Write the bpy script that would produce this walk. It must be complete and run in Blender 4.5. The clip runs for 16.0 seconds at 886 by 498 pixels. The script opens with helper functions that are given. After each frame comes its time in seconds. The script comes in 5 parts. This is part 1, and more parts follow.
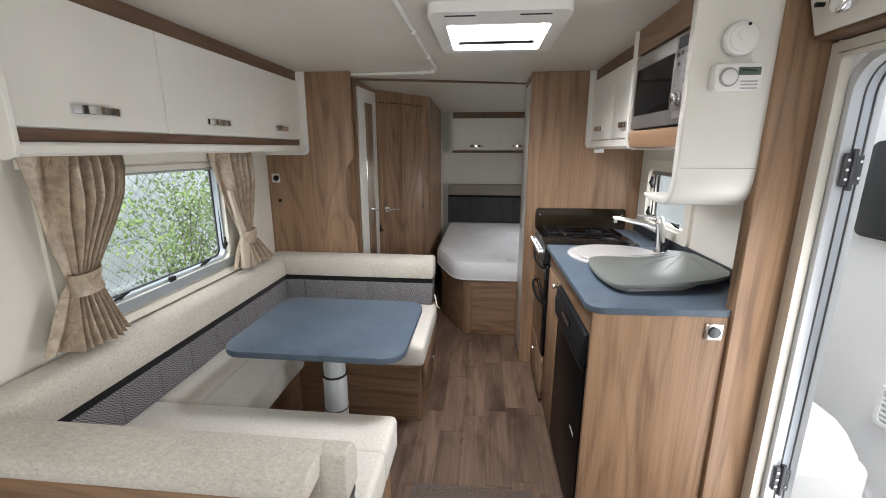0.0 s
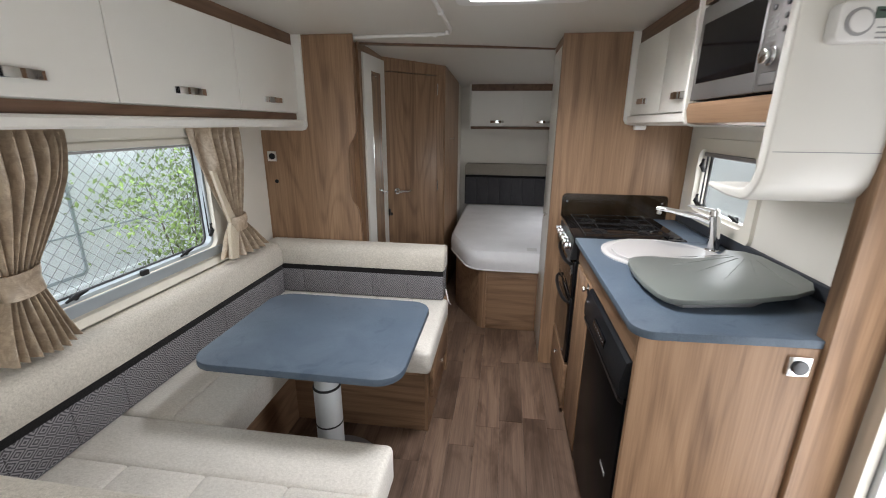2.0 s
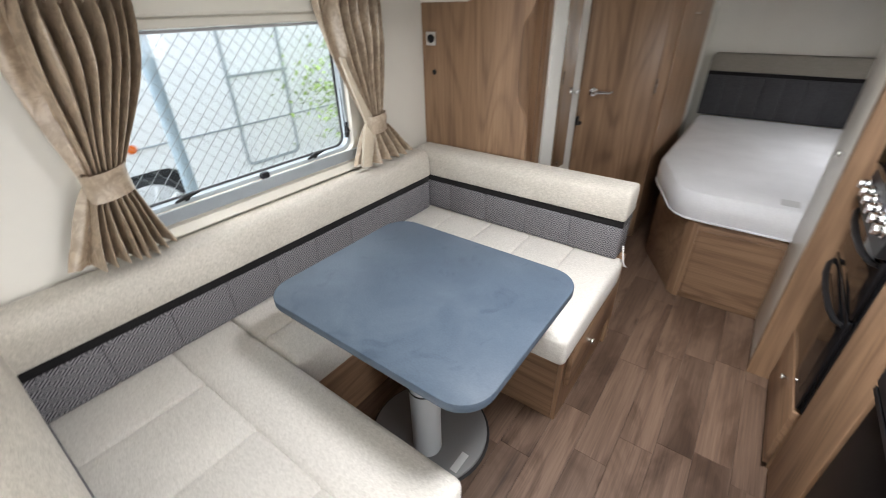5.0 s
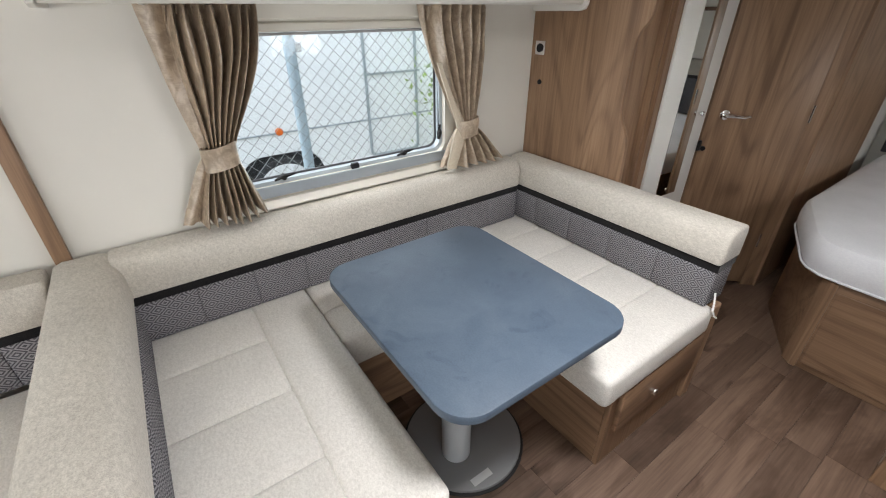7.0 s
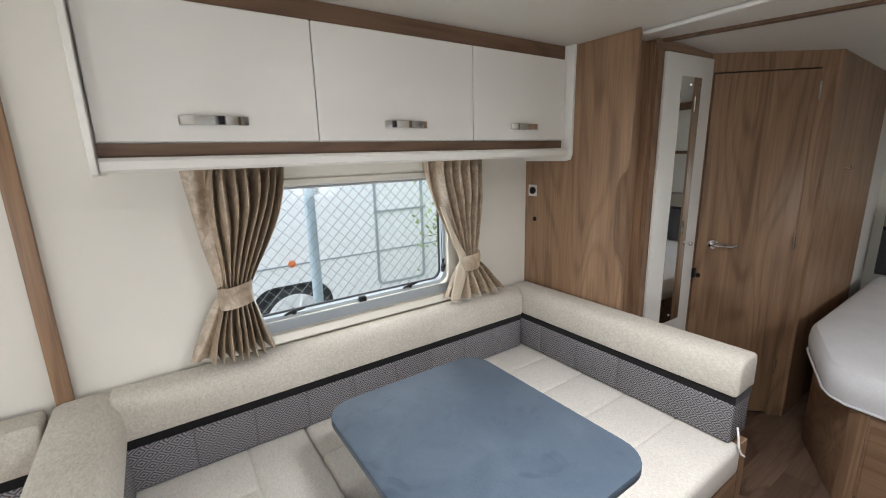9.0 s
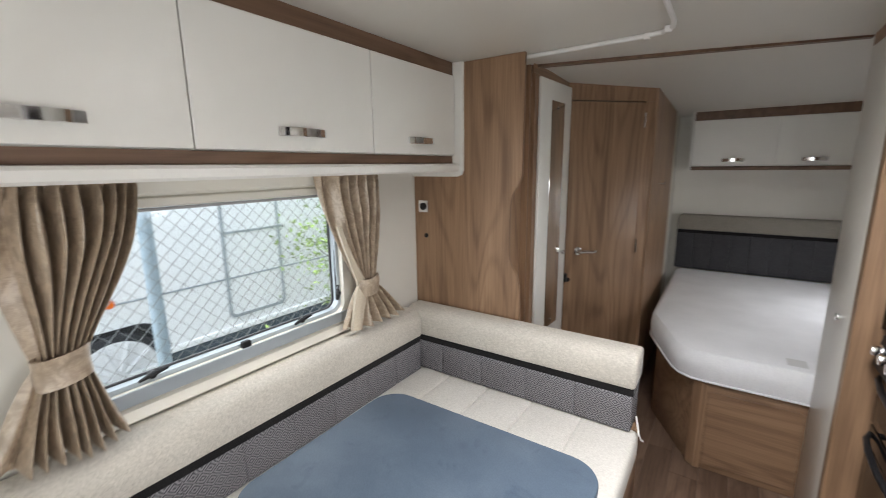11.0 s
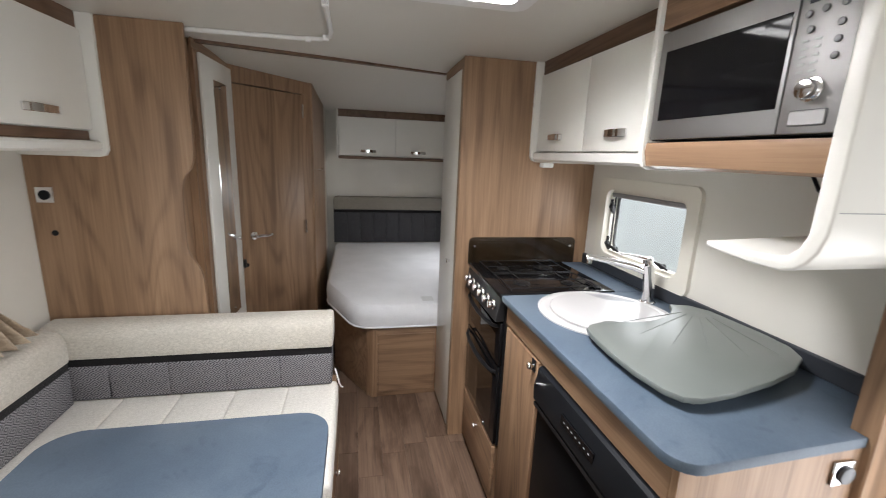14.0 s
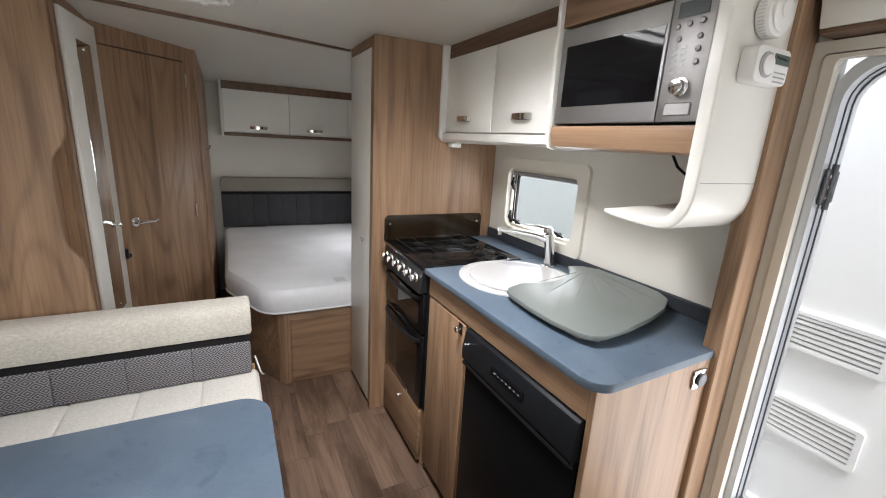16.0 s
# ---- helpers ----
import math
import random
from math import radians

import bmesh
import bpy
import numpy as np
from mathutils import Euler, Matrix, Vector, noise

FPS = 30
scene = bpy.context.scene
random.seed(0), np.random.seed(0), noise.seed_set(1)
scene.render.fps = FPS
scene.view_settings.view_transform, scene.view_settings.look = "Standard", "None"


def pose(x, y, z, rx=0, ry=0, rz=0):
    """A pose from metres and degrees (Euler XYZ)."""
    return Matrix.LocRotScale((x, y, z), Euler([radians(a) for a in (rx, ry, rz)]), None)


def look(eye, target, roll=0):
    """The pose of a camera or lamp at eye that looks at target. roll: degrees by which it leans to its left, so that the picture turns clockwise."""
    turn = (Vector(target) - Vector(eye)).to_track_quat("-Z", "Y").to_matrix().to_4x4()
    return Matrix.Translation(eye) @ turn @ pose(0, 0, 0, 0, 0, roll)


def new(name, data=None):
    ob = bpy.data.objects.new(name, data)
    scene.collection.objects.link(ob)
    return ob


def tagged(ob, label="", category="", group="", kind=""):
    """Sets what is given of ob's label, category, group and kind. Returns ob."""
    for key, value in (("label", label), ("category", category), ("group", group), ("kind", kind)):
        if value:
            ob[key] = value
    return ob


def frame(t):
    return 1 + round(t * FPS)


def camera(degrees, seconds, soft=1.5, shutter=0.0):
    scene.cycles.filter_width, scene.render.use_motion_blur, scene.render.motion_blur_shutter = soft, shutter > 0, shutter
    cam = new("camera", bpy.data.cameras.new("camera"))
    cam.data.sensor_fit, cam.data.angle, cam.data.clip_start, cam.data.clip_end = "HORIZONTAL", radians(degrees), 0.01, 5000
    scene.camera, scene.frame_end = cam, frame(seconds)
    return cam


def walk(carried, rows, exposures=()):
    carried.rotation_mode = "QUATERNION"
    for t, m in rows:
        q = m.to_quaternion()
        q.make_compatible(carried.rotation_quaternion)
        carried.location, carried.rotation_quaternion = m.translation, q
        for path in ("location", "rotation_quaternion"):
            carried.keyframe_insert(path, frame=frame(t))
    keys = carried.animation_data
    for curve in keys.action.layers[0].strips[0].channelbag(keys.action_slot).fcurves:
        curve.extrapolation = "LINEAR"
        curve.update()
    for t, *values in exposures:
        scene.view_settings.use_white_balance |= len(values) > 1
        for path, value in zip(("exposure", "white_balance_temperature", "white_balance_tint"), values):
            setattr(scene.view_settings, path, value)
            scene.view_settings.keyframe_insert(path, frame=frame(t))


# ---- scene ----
cam = camera(93.4, 16.0, 1.0, 0.5)
PATH = [
    (0, (0.278, 0.021, 1.456), (0.092, 1.956, 0.986), 0.1),
    (0.5, (0.259, 0.025, 1.454), (0.095, 1.961, 0.978), 0.1),
    (1, (0.253, 0.083, 1.452), (0.073, 2.013, 0.959), 0.2),
    (1.5, (0.258, 0.197, 1.449), (0.039, 2.114, 0.923), 0.3),
    (2, (0.279, 0.317, 1.453), (0.01, 2.214, 0.879), 0.4),
    (2.5, (0.28, 0.413, 1.46), (-0.048, 2.276, 0.811), 0.3),
    (3, (0.279, 0.537, 1.441), (-0.141, 2.351, 0.711), -0.1),
    (3.5, (0.253, 0.662, 1.427), (-0.277, 2.41, 0.612), -0.2),
    (4, (0.215, 0.738, 1.424), (-0.441, 2.398, 0.522), -0.3),
    (4.5, (0.213, 0.805, 1.424), (-0.588, 2.356, 0.448), -1.0),
    (5, (0.274, 0.91, 1.41), (-0.76, 2.288, 0.393), -1.2),
    (5.2, (0.334, 0.966, 1.412), (-0.8, 2.239, 0.366), -0.6),
    (7.3, (0.409, 1.041, 1.417), (-1.052, 2.013, 0.459), -1.2),
    (7.5, (0.41, 1.036, 1.432), (-1.087, 2.02, 0.542), -1.4),
    (8, (0.433, 1.034, 1.438), (-1.145, 2.052, 0.748), -1.8),
    (8.5, (0.437, 1.03, 1.45), (-1.175, 2.089, 0.919), -1.8),
    (8.7, (0.438, 1.031, 1.454), (-1.179, 2.105, 0.975), -1.7),
    (10.8, (0.27, 1.012, 1.464), (-0.969, 2.532, 1.072), -1.1),
    (11, (0.183, 0.97, 1.46), (-0.92, 2.592, 1.07), -0.7),
    (11.5, (0.1, 0.95, 1.46), (-0.721, 2.724, 1.034), 0.1),
    (12, (0.121, 0.945, 1.449), (-0.463, 2.81, 1.023), 0.4),
    (12.5, (0.133, 0.918, 1.455), (-0.179, 2.846, 1.024), 1.1),
    (13, (0.158, 0.858, 1.465), (0.098, 2.809, 1.031), 1.6),
    (13.5, (0.151, 0.824, 1.471), (0.327, 2.766, 1.029), 1.9),
    (14, (0.082, 0.805, 1.467), (0.486, 2.714, 1.03), 2.3),
    (14.5, (0.006, 0.785, 1.46), (0.602, 2.644, 1.026), 2.5),
    (15, (-0.041, 0.761, 1.46), (0.71, 2.562, 1.021), 2.7),
    (15.5, (-0.054, 0.759, 1.458), (0.793, 2.512, 1.0), 3.0),
    (16, (-0.059, 0.775, 1.457), (0.833, 2.494, 0.958), 3.3),
]
walk(cam, [(t, look(eye, target, roll)) for t, eye, target, roll in PATH], [(0, 1.15), (2, 1.1), (3, 1.28), (4.5, 1.55), (8, 1.28), (11.5, 1.42), (16, 1.38)])

# ---- world, sun, large lights ----
world = bpy.data.worlds.new("world")
scene.world = world
world.use_nodes = True
wn = world.node_tree.nodes
sky = wn.new("ShaderNodeTexSky")
sky.sky_type = 'NISHITA'
sky.sun_disc = False
sky.sun_elevation, sky.sun_rotation = radians(64), radians(164)
sky.dust_density, sky.air_density, sky.ozone_density = 1.5, 1.0, 1.5
hue = wn.new("ShaderNodeHueSaturation")
hue.inputs["Saturation"].default_value = 0.35
world.node_tree.links.new(sky.outputs[0], hue.inputs["Color"])
world.node_tree.links.new(hue.outputs[0], wn["Background"].inputs["Color"])
wn["Background"].inputs["Strength"].default_value = 0.16

sun_data = bpy.data.lights.new("sun", 'SUN')
sun_data.energy, sun_data.angle, sun_data.color = 2.0, radians(25), (1.0, 0.98, 0.955)
sun = new("sun", sun_data)
sun.matrix_world = look((0, 0, 30), (4, 14, 0))


def opening_light(name, at, target, sx, sy, power, color=(0.95, 0.95, 0.98), spread=180):
    data = bpy.data.lights.new(name, 'AREA')
    data.shape, data.size, data.size_y, data.energy, data.color = 'RECTANGLE', sx, sy, power, color
    data.spread = radians(spread)
    ob = new(name, data)
    ob.matrix_world = look(at, target)
    return ob


opening_light("skylight_daylight", (0.315, 1.79, 1.965), (0.315, 1.79, 0), 0.34, 0.37, 9.6, spread=152)
# fill from front and lounge windows that are unseen, assumed behind the camera
opening_light("front_fill", (0.05, -1.66, 1.25), (0.05, 3, 1.1), 1.5, 0.6, 5.2)
opening_light("lounge_fill_left", (-1.13, -0.55, 1.15), (0.5, -0.55, 1.0), 1.0, 0.45, 1.5)
opening_light("lounge_fill_right", (1.265, -0.6, 1.15), (-0.5, -0.6, 1.0), 1.0, 0.45, 5.6)
opening_light("dinette_window_daylight", (-1.15, 1.66, 1.12), (0.5, 1.66, 0.9), 0.8, 0.45, 0.65)
opening_light("door_daylight", (1.30, 0.97, 0.66), (-0.5, 0.97, 0.55), 0.52, 1.15, 3.6)
opening_light("kitchen_window_daylight", (1.285, 2.32, 1.2), (0, 2.32, 0.9), 0.42, 0.24, 0.8)
opening_light("bedroom_window_daylight", (1.275, 4.0, 1.15), (0.45, 4.0, 0.35), 0.7, 0.4, 1.9, spread=140)


# ---- materials ----
def material(name, rough=0.5, metal=0.0, spec=0.5):
    m = bpy.data.materials.new(name)
    m.use_nodes = True
    b = m.node_tree.nodes["Principled BSDF"]
    b.inputs["Roughness"].default_value = rough
    b.inputs["Metallic"].default_value = metal
    b.inputs["Specular IOR Level"].default_value = spec
    return m, m.node_tree.nodes, m.node_tree.links, b


def coords(n, l, scale):
    tc = n.new("ShaderNodeTexCoord")
    mp = n.new("ShaderNodeMapping")
    mp.inputs["Scale"].default_value = scale
    l.new(tc.outputs["Object"], mp.inputs["Vector"])
    return mp.outputs[0]


def noise_node(n, l, vec, scale, detail=4, rough=0.55, distort=0.0):
    t = n.new("ShaderNodeTexNoise")
    t.inputs["Scale"].default_value, t.inputs["Detail"].default_value = scale, detail
    t.inputs["Roughness"].default_value, t.inputs["Distortion"].default_value = rough, distort
    l.new(vec, t.inputs["Vector"])
    return t.outputs["Fac"]


def ramp(n, l, fac, stops):
    r = n.new("ShaderNodeValToRGB")
    e = r.color_ramp.elements
    while len(e) < len(stops):
        e.new(0.5)
    for el, (p, c) in zip(e, stops):
        el.position, el.color = p, (*c, 1)
    l.new(fac, r.inputs[0])
    return r.outputs[0]


def mixc(n, l, fac, a, b, mode='MIX'):
    x = n.new("ShaderNodeMix")
    x.data_type, x.blend_type = 'RGBA', mode
    for sock, v in ((x.inputs[0], fac), (x.inputs[6], a), (x.inputs[7], b)):
        if hasattr(v, "links"):
            l.new(v, sock)
        elif isinstance(v, tuple):
            sock.default_value = (*v, 1)
        else:
            sock.default_value = v
    return x.outputs[2]


def math_node(n, l, op, a, b=0.0):
    x = n.new("ShaderNodeMath")
    x.operation = op
    for sock, v in ((x.inputs[0], a), (x.inputs[1], b)):
        if hasattr(v, "links"):
            l.new(v, sock)
        else:
            sock.default_value = v
    return x.outputs[0]


def bump(n, l, b, height, strength, dist):
    x = n.new("ShaderNodeBump")
    x.inputs["Strength"].default_value, x.inputs["Distance"].default_value = strength, dist
    l.new(height, x.inputs["Height"])
    l.new(x.outputs[0], b.inputs["Normal"])


def wood(name, light, mid, dark, axis='z', rough=0.42, varied=False):
    m, n, l, b = material(name, rough, spec=0.35)
    s = {'x': (0.7, 13, 13), 'y': (13, 0.7, 13), 'z': (13, 13, 0.7)}[axis]
    s2 = {'x': (4, 160, 160), 'y': (160, 4, 160), 'z': (160, 160, 4)}[axis]
    v, v2 = coords(n, l, s), coords(n, l, s2)
    if varied:
        oi = n.new("ShaderNodeObjectInfo")
        shift = math_node(n, l, 'MULTIPLY', oi.outputs["Random"], 77.0)
        moved = []
        for src in (v, v2):
            add = n.new("ShaderNodeVectorMath")
            l.new(src, add.inputs[0])
            l.new(shift, add.inputs[1])
            moved.append(add.outputs[0])
        v, v2 = moved
    broad = noise_node(n, l, v, 1.3, 3, 0.5, 1.2)
    fine = noise_node(n, l, v2, 1.0, 3, 0.6, 0.4)
    rings = n.new("ShaderNodeTexWave")
    rings.wave_type, rings.bands_direction = 'BANDS', 'DIAGONAL'
    rings.inputs["Scale"].default_value, rings.inputs["Distortion"].default_value = 0.38, 8.0
    rings.inputs["Detail"].default_value, rings.inputs["Detail Scale"].default_value = 3, 0.8
    l.new(v, rings.inputs["Vector"])
    f = math_node(n, l, 'ADD', math_node(n, l, 'MULTIPLY', broad, 0.50), math_node(n, l, 'MULTIPLY', rings.outputs["Fac"], 0.04))
    f = math_node(n, l, 'ADD', f, math_node(n, l, 'MULTIPLY', fine, 0.42))
    streak = noise_node(n, l, v, 3.5, 2, 0.5, 0.6)
    f = math_node(n, l, 'SUBTRACT', f, math_node(n, l, 'MULTIPLY', math_node(n, l, 'POWER', streak, 3.0), 0.18))
    if not varied:
        # broad flitch bands and arched growth lines
        s3 = {'x': (0.06, 6, 6), 'y': (6, 0.06, 6), 'z': (6, 6, 0.06)}[axis]
        bands = noise_node(n, l, coords(n, l, s3), 1.6, 2, 0.5, 0.3)
        f = math_node(n, l, 'ADD', f, math_node(n, l, 'MULTIPLY', math_node(n, l, 'SUBTRACT', bands, 0.5), 0.38))
        s4 = {'x': (0.55, 4.5, 4.5), 'y': (4.5, 0.55, 4.5), 'z': (4.5, 4.5, 0.55)}[axis]
        field = noise_node(n, l, coords(n, l, s4), 1.0, 1, 0.4, 0.3)
        wave = math_node(n, l, 'SINE', math_node(n, l, 'MULTIPLY', field, 85.0))
        line = math_node(n, l, 'POWER', math_node(n, l, 'ADD', math_node(n, l, 'MULTIPLY', wave, 0.5), 0.5), 3.0)
        f = math_node(n, l, 'SUBTRACT', f, math_node(n, l, 'MULTIPLY', line, 0.145))
    c = ramp(n, l, f, [(0.20, dark), (0.46, mid), (0.74, light)])
    if varied:
        wide = n.new("ShaderNodeMapping")
        wide.inputs["Scale"].default_value = (0.6, 3.2, 1.0)
        l.new(v, wide.inputs["Vector"])
        blot = noise_node(n, l, wide.outputs[0], 0.8, 4, 0.6, 0.8)
        c = mixc(n, l, 1.0, c, ramp(n, l, blot, [(0.33, (0.50, 0.46, 0.43)), (0.52, (1.0, 1.0, 1.0))]), 'MULTIPLY')
        knot = noise_node(n, l, wide.outputs[0], 1.7, 2, 0.5, 0.5)
        c = mixc(n, l, 1.0, c, ramp(n, l, knot, [(0.66, (1.0, 1.0, 1.0)), (0.75, (0.45, 0.41, 0.38))]), 'MULTIPLY')
        c = mixc(n, l, 1.0, c, ramp(n, l, oi.outputs["Random"], [(0, (0.80, 0.78, 0.76)), (0.5, (1.0, 0.98, 0.96)), (1, (1.2, 1.18, 1.15))]), 'MULTIPLY')
    l.new(c, b.inputs["Base Color"])
    bump(n, l, b, fine, 0.12, 0.001)
    return m


def plain(name, color, rough=0.5, metal=0.0, spec=0.5, var=0.05, grain=60, bumpy=0.05):
    m, n, l, b = material(name, rough, metal, spec)
    v = coords(n, l, (1, 1, 1))
    f = noise_node(n, l, v, 3.0, 4)
    c = ramp(n, l, f, [(0.3, tuple(x * (1 - var) for x in color)), (0.7, tuple(min(1, x * (1 + var)) for x in color))])
    l.new(c, b.inputs["Base Color"])
    fine = noise_node(n, l, v, grain, 3)
    if bumpy:
        bump(n, l, b, fine, bumpy, 0.002)
    r = n.new("ShaderNodeMapRange")
    r.inputs[3].default_value, r.inputs[4].default_value = max(0.02, rough * 0.85), min(1, rough * 1.15)
    l.new(f, r.inputs[0])
    l.new(r.outputs[0], b.inputs["Roughness"])
    return m


def fabric(name, a, c2, scale=420, rough=0.95):
    m, n, l, b = material(name, rough, spec=0.15)
    v = coords(n, l, (1, 1, 1))
    f = noise_node(n, l, v, scale, 2, 0.7)
    slub = noise_node(n, l, coords(n, l, (1, 1.6, 1.6)), 90, 3)
    big = noise_node(n, l, v, 4, 3)
    k = math_node(n, l, 'ADD', math_node(n, l, 'MULTIPLY', f, 0.6), math_node(n, l, 'MULTIPLY', slub, 0.4))
    c = ramp(n, l, k, [(0.36, c2), (0.62, a)])
    c = mixc(n, l, 1.0, c, ramp(n, l, big, [(0.3, (0.93, 0.93, 0.93)), (0.7, (1.05, 1.05, 1.05))]), 'MULTIPLY')
    l.new(c, b.inputs["Base Color"])
    b.inputs["Sheen Weight"].default_value = 0.15
    bump(n, l, b, f, 0.5, 0.002)
    return m


def diamond_fabric(name, light, dark):
    """Grey weave with concentric diamonds, by the length and height of a backrest."""
    m, n, l, b = material(name, 0.95, spec=0.1)
    tc = n.new("ShaderNodeTexCoord")
    sep = n.new("ShaderNodeSeparateXYZ")
    l.new(tc.outputs["Object"], sep.inputs[0])
    u = math_node(n, l, 'ADD', sep.outputs[0], sep.outputs[1])
    period = 0.048

    def tri(x, p):
        f = math_node(n, l, 'FRACT', math_node(n, l, 'DIVIDE', math_node(n, l, 'ADD', x, 20.0), p))
        return math_node(n, l, 'ABSOLUTE', math_node(n, l, 'SUBTRACT', f, 0.5))
    d = math_node(n, l, 'ADD', tri(u, period), tri(sep.outputs[2], period * 0.8))
    s = math_node(n, l, 'SINE', math_node(n, l, 'MULTIPLY', d, 25.13))
    k = ramp(n, l, math_node(n, l, 'ADD', math_node(n, l, 'MULTIPLY', s, 0.5), 0.5), [(0.35, dark), (0.65, light)])
    f = noise_node(n, l, tc.outputs["Object"], 500, 2)
    l.new(mixc(n, l, 0.2, k, ramp(n, l, f, [(0.3, dark), (0.7, light)])), b.inputs["Base Color"])
    bump(n, l, b, f, 0.4, 0.002)
    return m


def satin_damask(name, light, dark):
    """Satin curtain cloth with a mottled woven figure that shows in tone and gloss."""
    m, n, l, b = material(name, 0.4, spec=0.9)
    v = coords(n, l, (1, 1, 0.75))
    figure = noise_node(n, l, v, 34, 4, 0.6, 1.2)
    slub = noise_node(n, l, coords(n, l, (60, 60, 700)), 1.0, 2, 0.6)
    k = math_node(n, l, 'ADD', math_node(n, l, 'MULTIPLY', figure, 0.72), math_node(n, l, 'MULTIPLY', slub, 0.28))
    l.new(ramp(n, l, k, [(0.40, dark), (0.50, tuple((p + q) / 2 for p, q in zip(light, dark))), (0.56, light)]), b.inputs["Base Color"])
    r = n.new("ShaderNodeMapRange")
    r.inputs[1].default_value, r.inputs[2].default_value = 0.42, 0.58
    r.inputs[3].default_value, r.inputs[4].default_value = 0.45, 0.28
    l.new(figure, r.inputs[0])
    l.new(r.outputs[0], b.inputs["Roughness"])
    bump(n, l, b, slub, 0.25, 0.0012)
    return m


def slate(name):
    """Blue-grey laminate with cloudy patches, smudges and fine speckle."""
    m, n, l, b = material(name, 0.46, spec=0.3)
    v = coords(n, l, (1, 1, 1))
    cloud = noise_node(n, l, v, 5.0, 5, 0.6, 0.4)
    smudge = noise_node(n, l, v, 13.0, 3, 0.5, 1.0)
    speck = noise_node(n, l, v, 260, 2)
    c = ramp(n, l, cloud, [(0.30, (0.066, 0.092, 0.126)), (0.50, (0.083, 0.112, 0.148)), (0.72, (0.106, 0.137, 0.174))])
    c = mixc(n, l, 1.0, c, ramp(n, l, smudge, [(0.28, (0.80, 0.82, 0.85)), (0.40, (1.0, 1.0, 1.0))]), 'MULTIPLY')
    c = mixc(n, l, 1.0, c, ramp(n, l, speck, [(0.35, (0.93, 0.93, 0.93)), (0.65, (1.07, 1.07, 1.07))]), 'MULTIPLY')
    l.new(c, b.inputs["Base Color"])
    r = n.new("ShaderNodeMapRange")
    r.inputs[3].default_value, r.inputs[4].default_value = 0.36, 0.56
    l.new(cloud, r.inputs[0])
    l.new(r.outputs[0], b.inputs["Roughness"])
    bump(n, l, b, speck, 0.08, 0.001)
    return m


def glass(name, tint, gloss=1.0):
    m = bpy.data.materials.new(name)
    m.use_nodes = True
    n, l = m.node_tree.nodes, m.node_tree.links
    n.remove(n["Principled BSDF"])
    tr, gl, fr, mx = n.new("ShaderNodeBsdfTransparent"), n.new("ShaderNodeBsdfGlossy"), n.new("ShaderNodeLayerWeight"), n.new("ShaderNodeMixShader")
    tr.inputs[0].default_value = (*tint, 1)
    gl.inputs["Roughness"].default_value = 0.02
    fac = math_node(n, l, 'MULTIPLY', math_node(n, l, 'POWER', fr.outputs["Facing"], 4.0), 0.45 * gloss)
    l.new(math_node(n, l, 'ADD', fac, 0.03 * gloss), mx.inputs[0])
    l.new(tr.outputs[0], mx.inputs[1])
    l.new(gl.outputs[0], mx.inputs[2])
    l.new(mx.outputs[0], n["Material Output"].inputs["Surface"])
    return m


OAK = wood("oak_laminate", (0.40, 0.257, 0.157), (0.295, 0.181, 0.107), (0.178, 0.105, 0.061))
OAK_Y = wood("oak_laminate_lengthwise", (0.37, 0.236, 0.145), (0.275, 0.168, 0.100), (0.172, 0.100, 0.058), 'y')
OAK_X = wood("oak_laminate_crosswise", (0.37, 0.236, 0.145), (0.275, 0.168, 0.100), (0.172, 0.100, 0.058), 'x')
OAK_DARK = wood("walnut_rail", (0.21, 0.125, 0.078), (0.155, 0.090, 0.055), (0.095, 0.054, 0.033), 'y')
PLANK = wood("vinyl_plank", (0.235, 0.163, 0.122), (0.150, 0.098, 0.070), (0.066, 0.041, 0.029), 'y', 0.5, True)
WHITE = plain("cream_laminate", (0.74, 0.725, 0.675), 0.3, var=0.02, grain=300, bumpy=0.03)
WALL = plain("cream_wallboard", (0.70, 0.675, 0.615), 0.6, var=0.03, grain=250, bumpy=0.12)
CEIL = plain("ceiling_board", (0.68, 0.655, 0.60), 0.38, var=0.02, grain=250, bumpy=0.05)
TRIM = plain("cream_plastic", (0.72, 0.69, 0.61), 0.4, var=0.02)
PLASTIC = plain("white_plastic", (0.80, 0.79, 0.77), 0.35, var=0.02)
BLACK = plain("black_plastic", (0.010, 0.010, 0.011), 0.4, spec=0.25, var=0.1)
FRIDGE = plain("black_fridge_enamel", (0.005, 0.0053, 0.006), 0.3, spec=0.04, var=0.1, grain=400, bumpy=0.06)
GLOSS_BLACK = plain("black_oven_glass", (0.006, 0.006, 0.007), 0.06, spec=0.25, var=0.1, bumpy=0)
OVEN_GLASS = plain("brown_oven_window", (0.022, 0.015, 0.011), 0.05, spec=0.5, var=0.2, bumpy=0)
CHROME = plain("chrome", (0.82, 0.82, 0.83), 0.09, 1.0, var=0.02, bumpy=0)
BUTTON = plain("dark_steel_button", (0.16, 0.16, 0.165), 0.3, 0.8, var=0.05, bumpy=0)
STEEL = plain("brushed_steel", (0.34, 0.33, 0.325), 0.5, 1.0, var=0.06, grain=200)
REVEAL = plain("pale_alloy", (0.60, 0.625, 0.65), 0.32, 0.25, var=0.04)
SEAL = plain("dark_grey_seal", (0.085, 0.087, 0.092), 0.6, var=0.1)
REBATE = plain("blue_grey_alloy", (0.50, 0.54, 0.58), 0.35, 0.4, var=0.05)
HINGE = plain("dark_grey_casting", (0.085, 0.088, 0.094), 0.38, 0.5, var=0.1)
